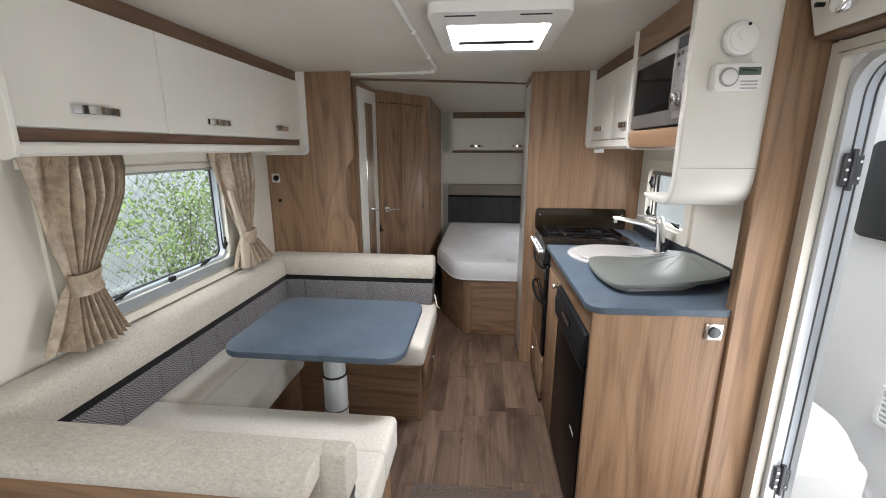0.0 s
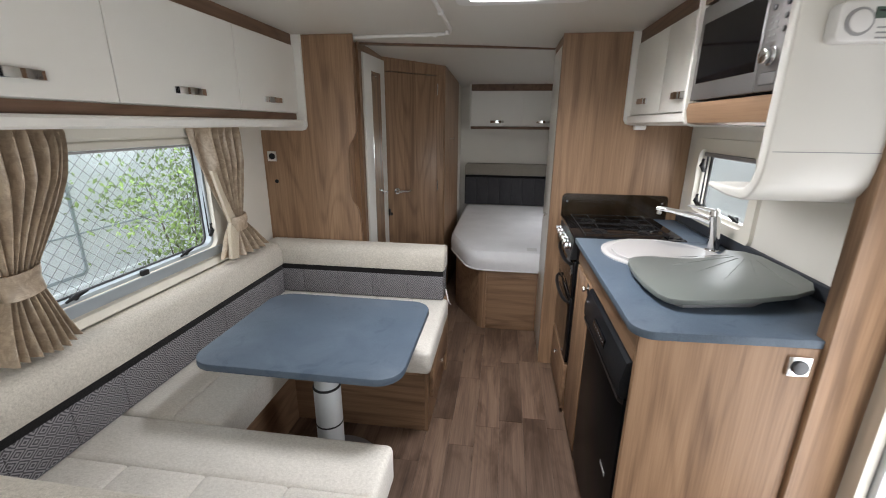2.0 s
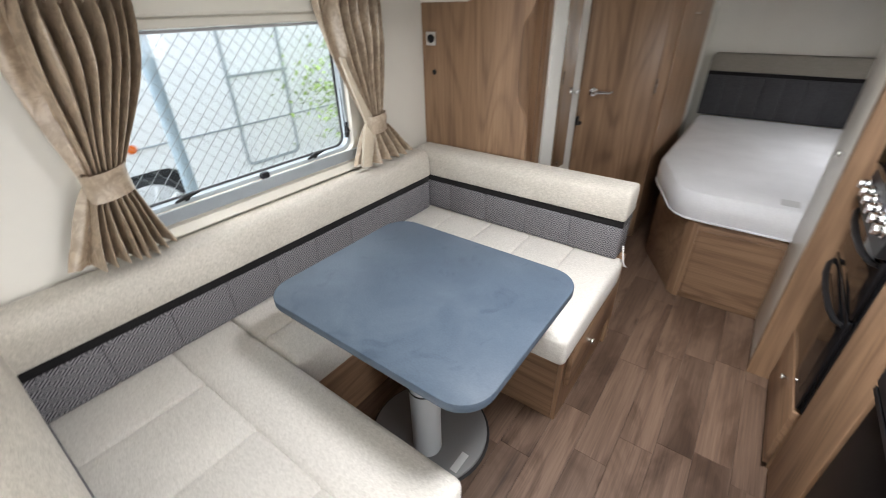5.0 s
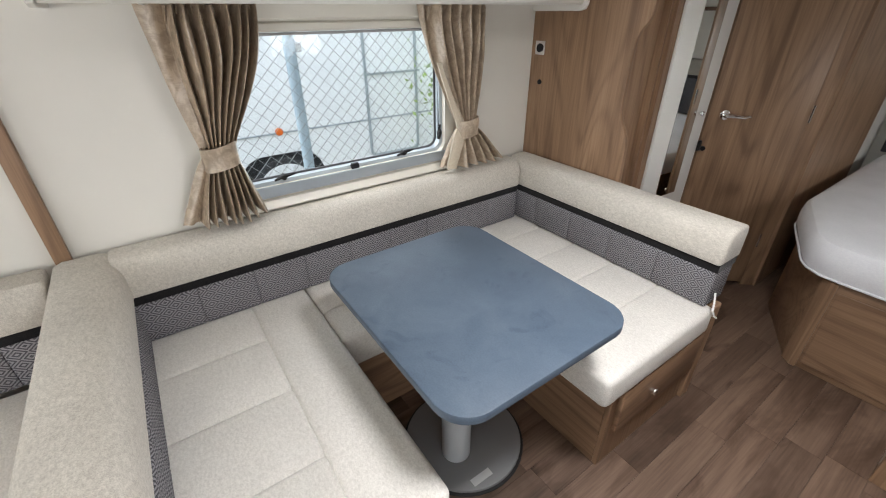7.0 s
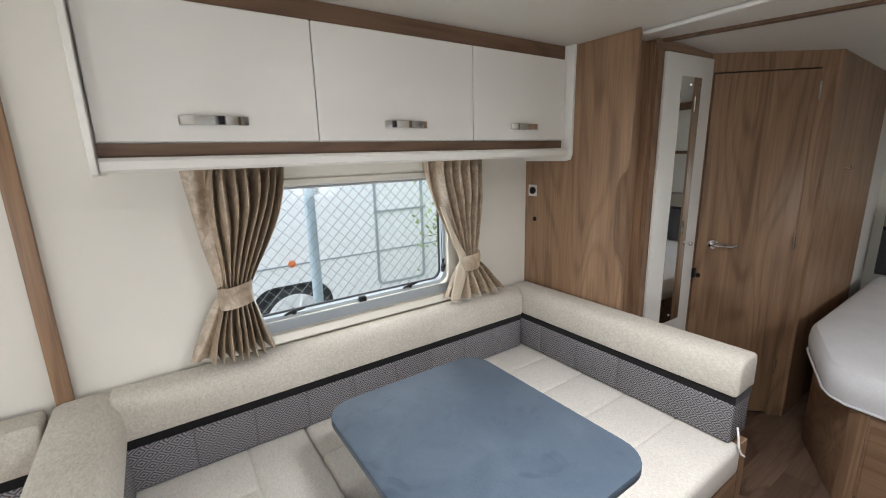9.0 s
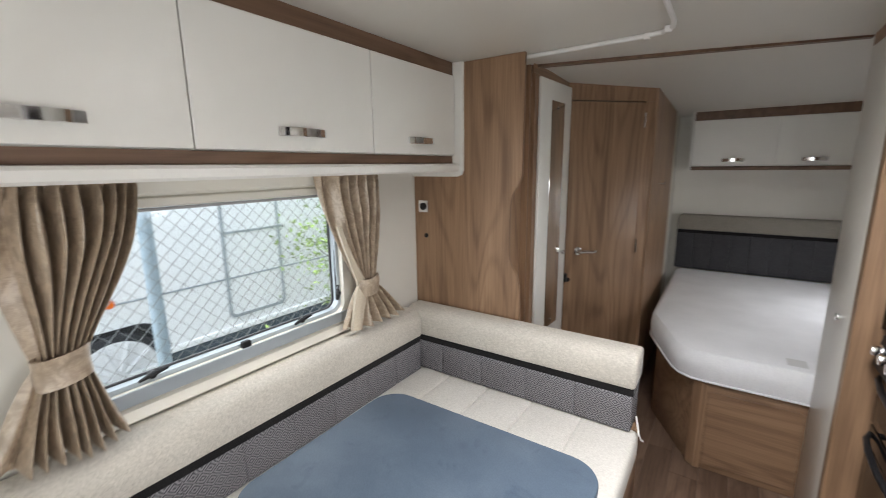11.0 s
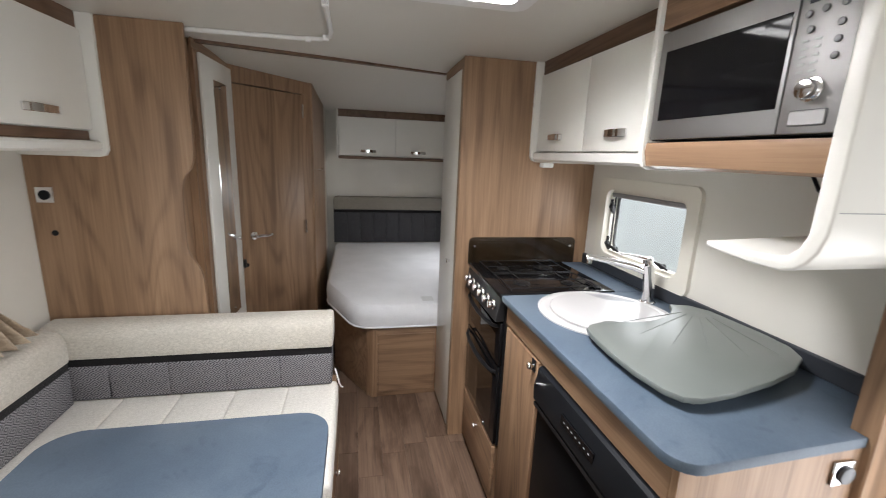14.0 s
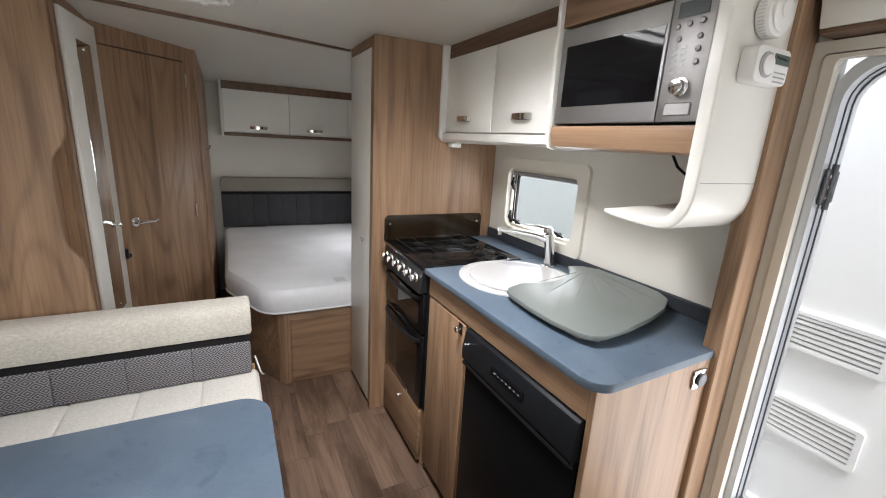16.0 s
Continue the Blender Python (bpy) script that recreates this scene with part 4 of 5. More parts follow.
part("top_rail", box(-0.5815, -0.576, 2.82, 3.31, 1.862, TOP - 0.002), OAK_Y, wd, "oak head rail")
md = part("door", box(-0.581, -0.566, 2.888, 3.268, 0.05, 1.855, 0.004, 2), WHITE, wd, "cream wardrobe door with long mirror, slightly ajar")
part("mirror", box(-0.566, -0.5635, 3.008, 3.172, 0.60, 1.765, 0.001, 1), MIRROR, md, "long narrow mirror")
for z in (0.63, 1.735):
    part("mirror_clip", disc(-0.5635, 3.09, z, 0.007, 0.004, 'x', 12), CHROME, md)
knob(md, (-0.566, 3.195, 0.99), '+x', 0.012, "lock_knob")
part("latch", box(-0.566, -0.552, 3.262, 3.282, 0.80, 0.85, 0.003, 1), BLACK, md)
# the door stands slightly ajar
pivot = Matrix.Translation((-0.581, 2.888, 0))
md.matrix_basis = pivot @ Matrix.Rotation(radians(-3.0), 4, 'Z') @ pivot.inverted() @ md.matrix_basis
sw = thing("switch", "square chrome switch plate on the wardrobe panel", "switch", (-1.042, 2.61, 1.268))
part("plate", box(-1.072, -1.014, 2.605, 2.6115, 1.239, 1.297, 0.003, 2), CHROME, sw)
part("button", disc(-1.042, 2.604, 1.268, 0.018, -0.004, 'y', 16), BLACK, sw)
st = solid("wall_stud", disc(-1.030, 2.6115, 1.125, 0.011, -0.005, 'y', 16, 0.001), BLACK, "small dark round stud on the wardrobe panel", "stud")

# washroom wall at 45 degrees with its door
DX = Matrix.Translation((-0.580, 3.302, 0)) @ Matrix.Rotation(math.atan2(0.39, 0.375), 4, 'Z')


def slant(bm):
    bm.transform(DX)
    return bm


L45 = 0.541
wr = thing("washroom_wall", "oak washroom partition set at an angle", "partition", (-0.39, 3.5, 0), kind="structure")
part("head_panel", slant(box(0.0, L45, 0.0, 0.03, 1.802, TOP - 0.002)), OAK, wr)
part("left_jamb", slant(box(0.0, 0.022, 0.0, 0.03, 0.001, 1.8015)), OAK, wr)
part("right_jamb", slant(box(0.478, L45, 0.0, 0.03, 0.001, 1.8015)), OAK, wr)
part("backing", slant(box(0.022, 0.478, 0.028, 0.034, 0.001, 1.8015)), BLACK, wr)
wdoor = thing("door_2", "closed oak washroom door with chrome lever handle", "door", (-0.39, 3.5, 0), kind="structure")
part("leaf", slant(box(0.0245, 0.4755, -0.004, 0.024, 0.02, 1.796, 0.003, 2)), OAK, wdoor)
hb = bmesh.new()
disc(0.098, -0.004, 0.967, 0.024, -0.010, 'y', 20, 0.003, hb)
disc(0.098, -0.014, 0.967, 0.011, -0.028, 'y', 14, 0, hb)
tube([(0.090, -0.042, 0.967), (0.13, -0.044, 0.968), (0.175, -0.042, 0.962), (0.20, -0.038, 0.968)], [0.010, 0.010, 0.007, 0.006], 10, hb)
part("door_handle", slant(hb), CHROME, wdoor, "chrome lever handle on a round rose")
part("lock", slant(disc(0.045, -0.004, 0.80, 0.012, -0.008, 'y', 14)), BLACK, wdoor)
for z in (0.3, 0.98, 1.70):
    part("hinge", slant(tube([(0.4765, -0.008, z - 0.04), (0.4765, -0.008, z + 0.04)], 0.006, 8)), CHROME, wdoor, "slim chrome hinge")
side = thing("washroom_side", "oak and cream washroom side wall beside the bed", "partition", (-0.19, 4.3, 0), kind="structure")
part("post", box(-0.225, -0.19, 3.692, 4.66, 0.001, TOP - 0.02, 0.003, 1), OAK, side)
part("panel", box(-0.225, -0.196, 4.661, Y_B - 0.001, 0.001, TOP - 0.03), WALL, side)
part("coat_hook", tube([(-0.19, 4.03, 1.33), (-0.165, 4.03, 1.325), (-0.16, 4.03, 1.345)], 0.006, 8), CHROME, side)

# bed
bd = thing("bed", "fixed bed with oak base and white covered mattress", "bed", (0.5, 4.0, 0))
base_pts = [(-0.07, 4.88), (-0.07, 3.56), (0.14, 3.172), (0.175, 3.145), (1.235, 3.145), (1.235, 4.88)]
part("bed_base", prism(base_pts, 'z', 0.001, 0.451, 0.004, 2), OAK_X, bd)
part("base_panel", prism(rounded(0.205, 0.545, 0.035, 0.41, 0.012, 3), 'y', 3.1446, 3.137, 0.002, 1), OAK_X, bd, "raised oak front panel")
part("corner_post", prism([(0.135, 3.165), (0.172, 3.135), (0.196, 3.135), (0.196, 3.15), (0.15, 3.185)], 'z', 0.001, 0.45, 0.003, 1), OAK, bd)


def mattress_outline(k):
    pts = [(-0.122 + k, 4.875), (-0.122 + k, 3.66), (-0.115 + k, 3.60), (-0.092 + k, 3.535)]
    pts += [(0.035 + k * 0.7, 3.215 + k * 0.5), (0.07 + k * 0.6, 3.165 + k), (0.125, 3.132 + k), (0.20, 3.125 + k)]
    return pts + [(1.236, 3.125 + k), (1.236, 4.875)]


mb = bmesh.new()
rings = []
for z, k in ((0.452, 0.03), (0.460, 0.008), (0.48, 0.0), (0.53, -0.004), (0.575, 0.002), (0.595, 0.018), (0.604, 0.05)):
    rings.append([mb.verts.new((x, y, z)) for x, y in mattress_outline(k)])
for u, v in zip(rings, rings[1:]):
    for i in range(len(u)):
        j = (i + 1) % len(u)
        mb.faces.new((u[i], u[j], v[j], v[i]))
mb.faces.new(rings[0][::-1])
mb.faces.new(rings[-1])
bmesh.ops.recalc_face_normals(mb, faces=mb.faces)
mattress = part("mattress", mb, SHEET, bd, "white stretch-covered mattress")
part("piping", tube([(x, y, 0.462) for x, y in mattress_outline(0.0)[1:-1]], 0.005, 6), SHEET, bd, "white edge piping")
part("label_tag", box(0.47, 0.54, 3.17, 3.25, 0.6043, 0.6048), LIGHTBAR, bd, "pale grey care label")
hd = thing("headboard", "padded headboard with taupe top, black band and charcoal panel", "headboard", (0.53, 4.93, 0.605))
part("upper_bolster", prism(rounded(-0.135, 1.236, 0.925, 1.05, 0.035, 5, (0, 0, 1, 1)), 'y', 4.892, 4.978, 0.012, 3), TAUPE, hd, "taupe upper bolster")
part("band", box(-0.133, 1.236, 4.896, 4.978, 0.90, 0.9245), BAND, hd, "black velvet band")
for x0, x1 in split(-0.133, 1.236, 11):
    part("lower_panel", box(x0, x1, 4.892, 4.978, 0.606, 0.8995, 0.005, 2), CHARCOAL, hd, "charcoal stitched panel")
rc = thing("overhead_locker", "cream overhead lockers on the rear wall above the bed", "locker", (0.45, 4.9, 1.405))
part("body", box(-0.075, 1.236, 4.79, Y_B - 0.001, 1.432, 1.845), WHITE, rc)
part("end_panel", box(-0.093, -0.0755, 4.755, Y_B - 0.001, 1.405, 1.846, 0.003, 1), WHITE, rc)
part("top_rail", box(-0.075, 1.236, 4.772, 4.7895, 1.772, 1.845), OAK_DARK, rc, "walnut head rail")
part("bottom_rail", box(-0.075, 1.236, 4.76, Y_B - 0.001, 1.405, 1.4315, 0.003, 1), OAK_DARK, rc, "dark wood under rail")
for x0, x1, hx in ((-0.072, 0.437, 0.19), (0.437, 0.946, 0.65), (0.946, 1.234, 1.09)):
    d = part("door", box(x0 + 0.0015, x1 - 0.0015, 4.772, 4.7895, 1.436, 1.770, 0.002, 1), WHITE, rc)
    bow_handle(d, (hx, 4.772, 1.478), '-y', 0.135)

# tall cupboard between kitchen and bed
tc = thing("tall_cupboard", "tall oak cupboard with a narrow cream door", "cupboard", (0.9, 2.93, 0))
part("kitchen_panel", box(0.552, X_R - 0.001, 2.722, 2.740, 0.001, TOP - 0.001, 0.002, 1), OAK, tc)
part("rear_panel", box(0.572, X_R - 0.001, 3.105, 3.122, 0.001, TOP - 0.02), OAK, tc)
part("body", box(0.575, X_R - 0.001, 2.7405, 3.1045, 0.03, TOP - 0.015), BLACK, tc)
part("head_rail", box(0.556, 0.574, 2.7405, 3.13, 1.858, TOP - 0.001), OAK_Y, tc)
td = part("door", box(0.553, 0.5715, 2.765, 3.122, 0.03, 1.853, 0.004, 2), WHITE, tc, "narrow cream door")
part("hinge_strip", box(0.552, 0.574, 2.7412, 2.763, 0.03, 1.853), OAK, tc)
knob(td, (0.553, 2.85, 0.937), '-x', 0.012)

# ---- kitchen ----
KX, WT = 0.645, 0.957
ku = thing("kitchen_unit", "oak base unit with cupboard and end panel", "kitchen unit", (0.94, 1.8, 0))
part("end_panel", box(KX, 1.069, 1.345, 1.362, 0.001, 0.932, 0.0015, 1), OAK, ku)
part("top_rail", box(KX, KX + 0.018, 1.3625, 2.232, 0.846, 0.932, 0.0015, 1), OAK_Y, ku)
part("plinth", box(KX + 0.03, KX + 0.045, 1.3625, 2.70, 0.001, 0.07), BLACK, ku)
part("carcass", box(KX + 0.05, X_R - 0.001, 1.92, 2.232, 0.07, 0.80), OAK, ku)
part("side_panel", box(KX + 0.006, X_R - 0.001, 2.218, 2.236, 0.001, 0.845), OAK, ku)
part("divider", box(KX + 0.006, X_R - 0.001, 1.905, 1.919, 0.001, 0.845), OAK, ku)
cd = part("door", box(KX - 0.004, KX + 0.014, 1.923, 2.214, 0.045, 0.838, 0.003, 2), OAK, ku, "oak cupboard door")
kp = part("knob_plate", box(KX - 0.007, KX - 0.0045, 1.938, 1.965, 0.795, 0.84, 0.002, 1), BLACK, cd)
knob(cd, (KX - 0.006, 1.949, 0.818), '-x', 0.012)
sk = thing("switch", "square chrome switch with dark button on the oak end panel", "switch", (1.026, 1.34, 0.882))
part("plate", box(0.999, 1.053, 1.3385, 1.3445, 0.855, 0.909, 0.003, 2), CHROME, sk)
part("button", disc(1.026, 1.338, 0.882, 0.019, -0.008, 'y', 20, 0.003), HINGE, sk, "dark grey round button")

# worktop
wt = thing("worktop", "slate-blue laminate worktop with rounded corner", "worktop", (0.93, 1.77, 0.933))
corner = [(0.626 + 0.055 * (1 - math.sin(radians(a))), 1.326 + 0.055 * (1 - math.cos(radians(a)))) for a in (0, 18, 36, 54, 72, 90)]
pts = [(1.236, 2.236), (0.622, 2.236)] + corner[::-1] + [(1.069, 1.342), (1.069, 1.377), (1.236, 1.377)]
cx, cy, cr = 0.92, 2.02, 0.222
wb = prism(pts, 'z', 0.933, WT, 0.003, 2)
part("slab", wb, SLATE, wt)
part("upstand", box(1.222, 1.238, 1.378, 2.715, WT, WT + 0.05, 0.003, 1), SLATE_DARK, wt, "low charcoal upstand along the wall")
part("rear_strip", box(1.105, 1.2215, 2.2365, 2.715, 0.933, WT, 0.002, 1), SLATE, wt)

# sink, drainer, tap
sink = thing("sink", "round white enamel sink set in the worktop", "sink", (cx, cy, WT))
sb = bmesh.new()
n = 40
prof = [(cr, 0.0005), (cr - 0.003, 0.006), (cr - 0.012, 0.008), (cr - 0.022, 0.006), (cr - 0.03, 0.0035), (cr - 0.10, 0.0022), (0.02, 0.0015)]
rings = [[sb.verts.new((cx + r * math.cos(2 * math.pi * i / n), cy + r * math.sin(2 * math.pi * i / n), WT + z)) for i in range(n)] for r, z in prof]
for u, v in zip(rings, rings[1:]):
    for i in range(n):
        sb.faces.new((u[i], u[(i + 1) % n], v[(i + 1) % n], v[i]))
sb.faces.new(rings[-1])
bmesh.ops.recalc_face_normals(sb, faces=sb.faces)
part("bowl", sb, ENAMEL, sink, "white enamel bowl")
lid = []
for i in range(41):
    a = radians(62 - 24 + 9 * i * 0.83 + 44)
    lid.append((cx + 0.186 * math.cos(a), cy + 0.186 * math.sin(a)))
chord = [(lid[-1][0] + (lid[0][0] - lid[-1][0]) * k / 8, lid[-1][1] + (lid[0][1] - lid[-1][1]) * k / 8) for k in range(1, 8)]
mid_x, mid_y = (lid[0][0] + lid[-1][0]) / 2 - cx, (lid[0][1] + lid[-1][1]) / 2 - cy
chord = [(x - 0.25 * mid_x * math.sin(math.pi * (k + 1) / 8), y - 0.25 * mid_y * math.sin(math.pi * (k + 1) / 8)) for k, (x, y) in enumerate(chord)]
gap = [(cx + 0.19 * math.cos(radians(a)), cy + 0.19 * math.sin(radians(a))) for a in range(16, 92, 6)]
# flat grey crescent: the white bowl's inner shade put into colour
part("bowl_shade", prism(gap + [(cx + 0.03, cy + 0.10), (cx + 0.11, cy + 0.05)], 'z', WT + 0.0085, WT + 0.0095), PLATE, sink, "flat grey piece coloured as the bowl's shade past the cover")
part("bowl_cover", prism(lid + chord, 'z', WT + 0.0035, WT + 0.0125, 0.002, 1), ENAMEL, sink, "white cover with a curved cut-out")
part("rim", frame_ring([(cx + (cr + 0.006) * math.cos(2 * math.pi * i / n), cy + (cr + 0.006) * math.sin(2 * math.pi * i / n)) for i in range(n)],
                       [(cx + (cr - 0.004) * math.cos(2 * math.pi * i / n), cy + (cr - 0.004) * math.sin(2 * math.pi * i / n)) for i in range(n)], 'z', WT, WT + 0.005), ENAMEL, sink, "thin white rim")
dn = thing("drainer", "grey moulded plastic draining board lying on the worktop", "drainer", (0.96, 1.7, WT))
cut = [(cx + 0.02 + 0.20 * math.cos(radians(a)), cy + 0.03 + 0.20 * math.sin(radians(a))) for a in (-122, -110, -98, -86, -74, -62, -50, -38, -26)]
dpts = [(1.175, 1.94), (1.205, 1.88)] + [(1.212, 1.70), (1.205, 1.62), (1.175, 1.565), (1.10, 1.52), (1.0, 1.49), (0.88, 1.468), (0.79, 1.462), (0.755, 1.475), (0.735, 1.51), (0.722, 1.60), (0.722, 1.70), (0.732, 1.80), (0.745, 1.845), (0.765, 1.862)] + cut
db = prism(dpts, 'z', WT + 0.018, WT + 0.034, 0.004, 2)
for v in db.verts:
    v.co.z += 0.042 * (v.co.x - 0.76)
part("tray", db, DRAINER, dn)
foot = [(1.10, 1.90)] + [(1.12, 1.70), (1.08, 1.585), (1.0, 1.525), (0.80, 1.49), (0.76, 1.53), (0.75, 1.70), (0.775, 1.80), (0.95, 1.81), (1.10, 1.85)]
part("underside_rim", prism(foot, 'z', WT, WT + 0.019, 0.003, 1), PLATE, dn)
for i in range(6):
    # ribs fan out from the corner by the tap
    a = radians(188 + 15 * i)
    ends = [(1.17 + r * math.cos(a), 1.90 + r * math.sin(a)) for r in (0.07, 0.16, 0.25, 0.33)]
    ends = [(x, y) for x, y in ends if 0.76 < x < 1.19 and (x - cx - 0.02) ** 2 + (y - cy - 0.03) ** 2 > 0.215 ** 2 and y > 1.53]
    if len(ends) > 1:
        part("rib", tube([(x, y, WT + 0.0338 + 0.042 * (x - 0.76)) for x, y in ends], [0.0016] * (len(ends) - 1) + [0.0006], 6), DRAINER, dn)
tp = thing("tap", "chrome mixer tap with a long swung spout", "tap", (1.145, 2.103, WT))
part("base", disc(1.145, 2.103, WT, 0.029, 0.010, 'z', 24, 0.003), CHROME, tp)
part("column", tube([(1.145, 2.103, WT + 0.008), (1.144, 2.104, WT + 0.05), (1.140, 2.107, WT + 0.10), (1.134, 2.111, WT + 0.145), (1.132, 2.112, WT + 0.150)], [0.0225, 0.0205, 0.020, 0.0225, 0.017], 20), CHROME, tp)
part("spout", tube([(1.136, 2.110, WT + 0.118), (1.09, 2.138, WT + 0.134), (1.0, 2.190, WT + 0.148), (0.957, 2.214, WT + 0.153), (0.946, 2.220, WT + 0.152)], [0.015, 0.0135, 0.0115, 0.011, 0.009], 14), CHROME, tp)
part("aerator", tube([(0.956, 2.2145, WT + 0.146), (0.956, 2.2145, WT + 0.128)], 0.010, 14), CHROME, tp)
tl = part("lever", tube([(1.133, 2.112, WT + 0.150), (1.131, 2.113, WT + 0.168), (1.129, 2.114, WT + 0.172)], [0.0185, 0.0175, 0.012], 18), CHROME, tp, "chrome lever cap")
part("paddle", tube([(1.128, 2.114, WT + 0.166), (1.09, 2.135, WT + 0.174), (1.045, 2.160, WT + 0.178)], [0.008, 0.0065, 0.004], 10), CHROME, tl)

# fridge
fr = thing("fridge", "black under-counter fridge with control panel on top", "fridge", (0.93, 1.64, 0))
part("body", box(KX + 0.03, 1.18, 1.366, 1.903, 0.03, 0.84), BLACK, fr)
fdoor = part("door", box(KX - 0.005, KX + 0.028, 1.368, 1.902, 0.05, 0.72, 0.006, 2), FRIDGE, fr, "satin black door")
cp = part("control_panel", prism([(KX + 0.028, 0.724), (KX - 0.012, 0.724), (KX - 0.022, 0.735), (KX - 0.024, 0.775), (KX - 0.012, 0.836), (KX - 0.004, 0.842), (KX + 0.028, 0.842)], 'y', 1.368, 1.902, 0.003, 2), PANEL_BLACK, fr, "sloping black control panel")
part("grip", prism([(KX - 0.004, 0.70), (KX - 0.022, 0.715), (KX - 0.022, 0.727), (KX - 0.004, 0.7235)], 'y', 1.372, 1.898, 0.003, 1), BLACK, fr, "full-width door grip")
disp = part("display", box(KX - 0.0255, KX - 0.0185, 1.56, 1.72, 0.770, 0.80, 0.001, 1), GLOSS_BLACK, cp, "glossy control display")
for i in range(7):
    part("indicator", box(KX - 0.0263, KX - 0.0254, 1.575 + 0.02 * i, 1.582 + 0.02 * i, 0.784, 0.787), GREYBAR, disp)
part("badge", box(KX - 0.0065, KX - 0.0045, 1.44, 1.50, 0.385, 0.398), GREYBAR, fdoor, "small grey badge")
part("stud", disc(KX - 0.020, 1.885, 0.79, 0.005, -0.005, 'x', 10), CHROME, cp)

# cooker
OX, OY0, OY1 = 0.612, 2.243, 2.706
ck = thing("cooker", "black glass-fronted cooker with chrome knobs", "cooker", (0.9, 2.47, 0))
part("body", box(OX + 0.033, 1.10, OY0, OY1, 0.295, 0.9425), BLACK, ck)
hobm = part("hob", box(OX + 0.004, 1.104, OY0 - 0.004, OY1 + 0.006, 0.9430, 0.962, 0.005, 2), GLOSS_BLACK, ck, "glossy black hob plate")
for bx, by, br in ((0.75, 2.36, 0.036), (0.95, 2.35, 0.027), (0.75, 2.59, 0.027), (0.95, 2.59, 0.045)):
    burner = part("burner", disc(bx, by, 0.9615, br, 0.005, 'z', 20, 0.002), BLACK, hobm, "black burner ring")
    part("burner_cap", disc(bx, by, 0.9660, br * 0.75, 0.004, 'z', 20, 0.002), BLACK, burner, "black burner cap")
for y0, y1 in ((2.265, 2.465), (2.485, 2.69)):
    grate = bmesh.new()
    ym = (y0 + y1) / 2
    tube([(0.665, y0, 0.9735), (1.035, y0, 0.9735), (1.035, y1, 0.9735), (0.665, y1, 0.9735), (0.665, y0, 0.9735)], 0.0024, 6, grate)
    for x in (0.75, 0.95):
        for a, c in ((y0, ym - 0.022), (ym + 0.022, y1)):
            tube([(x, a, 0.9742), (x, c, 0.9742)], 0.0021, 6, grate)
        for a, c in ((x - 0.085, x - 0.022), (x + 0.022, x + 0.085)):
            tube([(a, ym, 0.9742), (c, ym, 0.9742)], 0.0021, 6, grate)
    for x, y in ((0.668, y0), (1.032, y0), (0.668, y1), (1.032, y1)):
        tube([(x, y, 0.961), (x, y, 0.9735)], 0.003, 6, grate)
    part("pan_support", grate, BLACK, hobm, "black wire pan support")
part("lid_handle", box(1.03, 1.06, 2.27, 2.35, 0.9622, 0.970, 0.004, 1), BLACK, hobm)
fas = part("fascia", prism([(OX + 0.03, 0.845), (OX - 0.006, 0.845), (OX + 0.007, 0.9425), (OX + 0.03, 0.9425)], 'y', OY0, OY1, 0.003, 1), BLACK, ck, "sloping black control fascia")
for i in range(6):
    kb = bmesh.new()
    disc(0, 0, 0, 0.021, 0.007, 'y', 20, 0.002, kb)
    disc(0, 0.006, 0, 0.016, 0.022, 'y', 20, 0.004, kb)
    kb.transform(Matrix.Translation((OX + 0.001, 2.292 + 0.073 * i, 0.902)) @ FACING['-x'])
    bmesh.ops.recalc_face_normals(kb, faces=kb.faces)
    part("control_knob", kb, CHROME, fas, "chrome control knob")
for z0, z1, hz in ((0.655, 0.838, 0.815), (0.300, 0.648, 0.618)):
    od = part("oven_door", box(OX + 0.016, OX + 0.032, OY0 + 0.002, OY1 - 0.002, z0, z1, 0.004, 2), GLOSS_BLACK, ck, "black glass oven door")
    part("door_handle", tube([(OX + 0.017, OY0 + 0.02, hz + 0.004), (OX + 0.002, OY0 + 0.05, hz - 0.002), (OX - 0.006, OY0 + 0.12, hz - 0.008), (OX - 0.009, (OY0 + OY1) / 2, hz - 0.011), (OX - 0.006, OY1 - 0.12, hz - 0.008), (OX + 0.002, OY1 - 0.05, hz - 0.002), (OX + 0.017, OY1 - 0.02, hz + 0.004)], [0.007, 0.008, 0.009, 0.009, 0.009, 0.008, 0.007], 10), BLACK, od, "bowed black bar handle")
    part("window", prism(rounded(OY0 + 0.05, OY1 - 0.05, z0 + 0.03, z1 - 0.06, 0.012), 'x', OX + 0.0145, OX + 0.0162), OVEN_GLASS, od, "dark oven window")
kd = thing("drawer", "oak drawer below the cooker with chrome knob", "drawer", (0.9, 2.47, 0.0))
kf = part("front", box(OX + 0.014, OX + 0.032, OY0, OY1, 0.03, 0.288, 0.003, 2), OAK_Y, kd)
part("box", box(OX + 0.034, 1.1, OY0 + 0.01, OY1 - 0.01, 0.001, 0.28), OAK, kd)
knob(kf, (OX + 0.014, 2.455, 0.245), '-x')
sp = thing("splashback", "raised smoked glass splashback standing behind the hob", "splashback", (0.89, 2.71, 0.98))
part("glass", prism(rounded(0.612, 1.17, 0.957, 1.088, 0.025, 5, (0, 0, 1, 1)), 'y', 2.708, 2.714, 0.001, 1), SMOKED, sp)
for x in (0.64, 1.14):
    part("screw", disc(x, 2.7205, 1.045, 0.006, -0.016, 'y', 12), CHROME, sp)

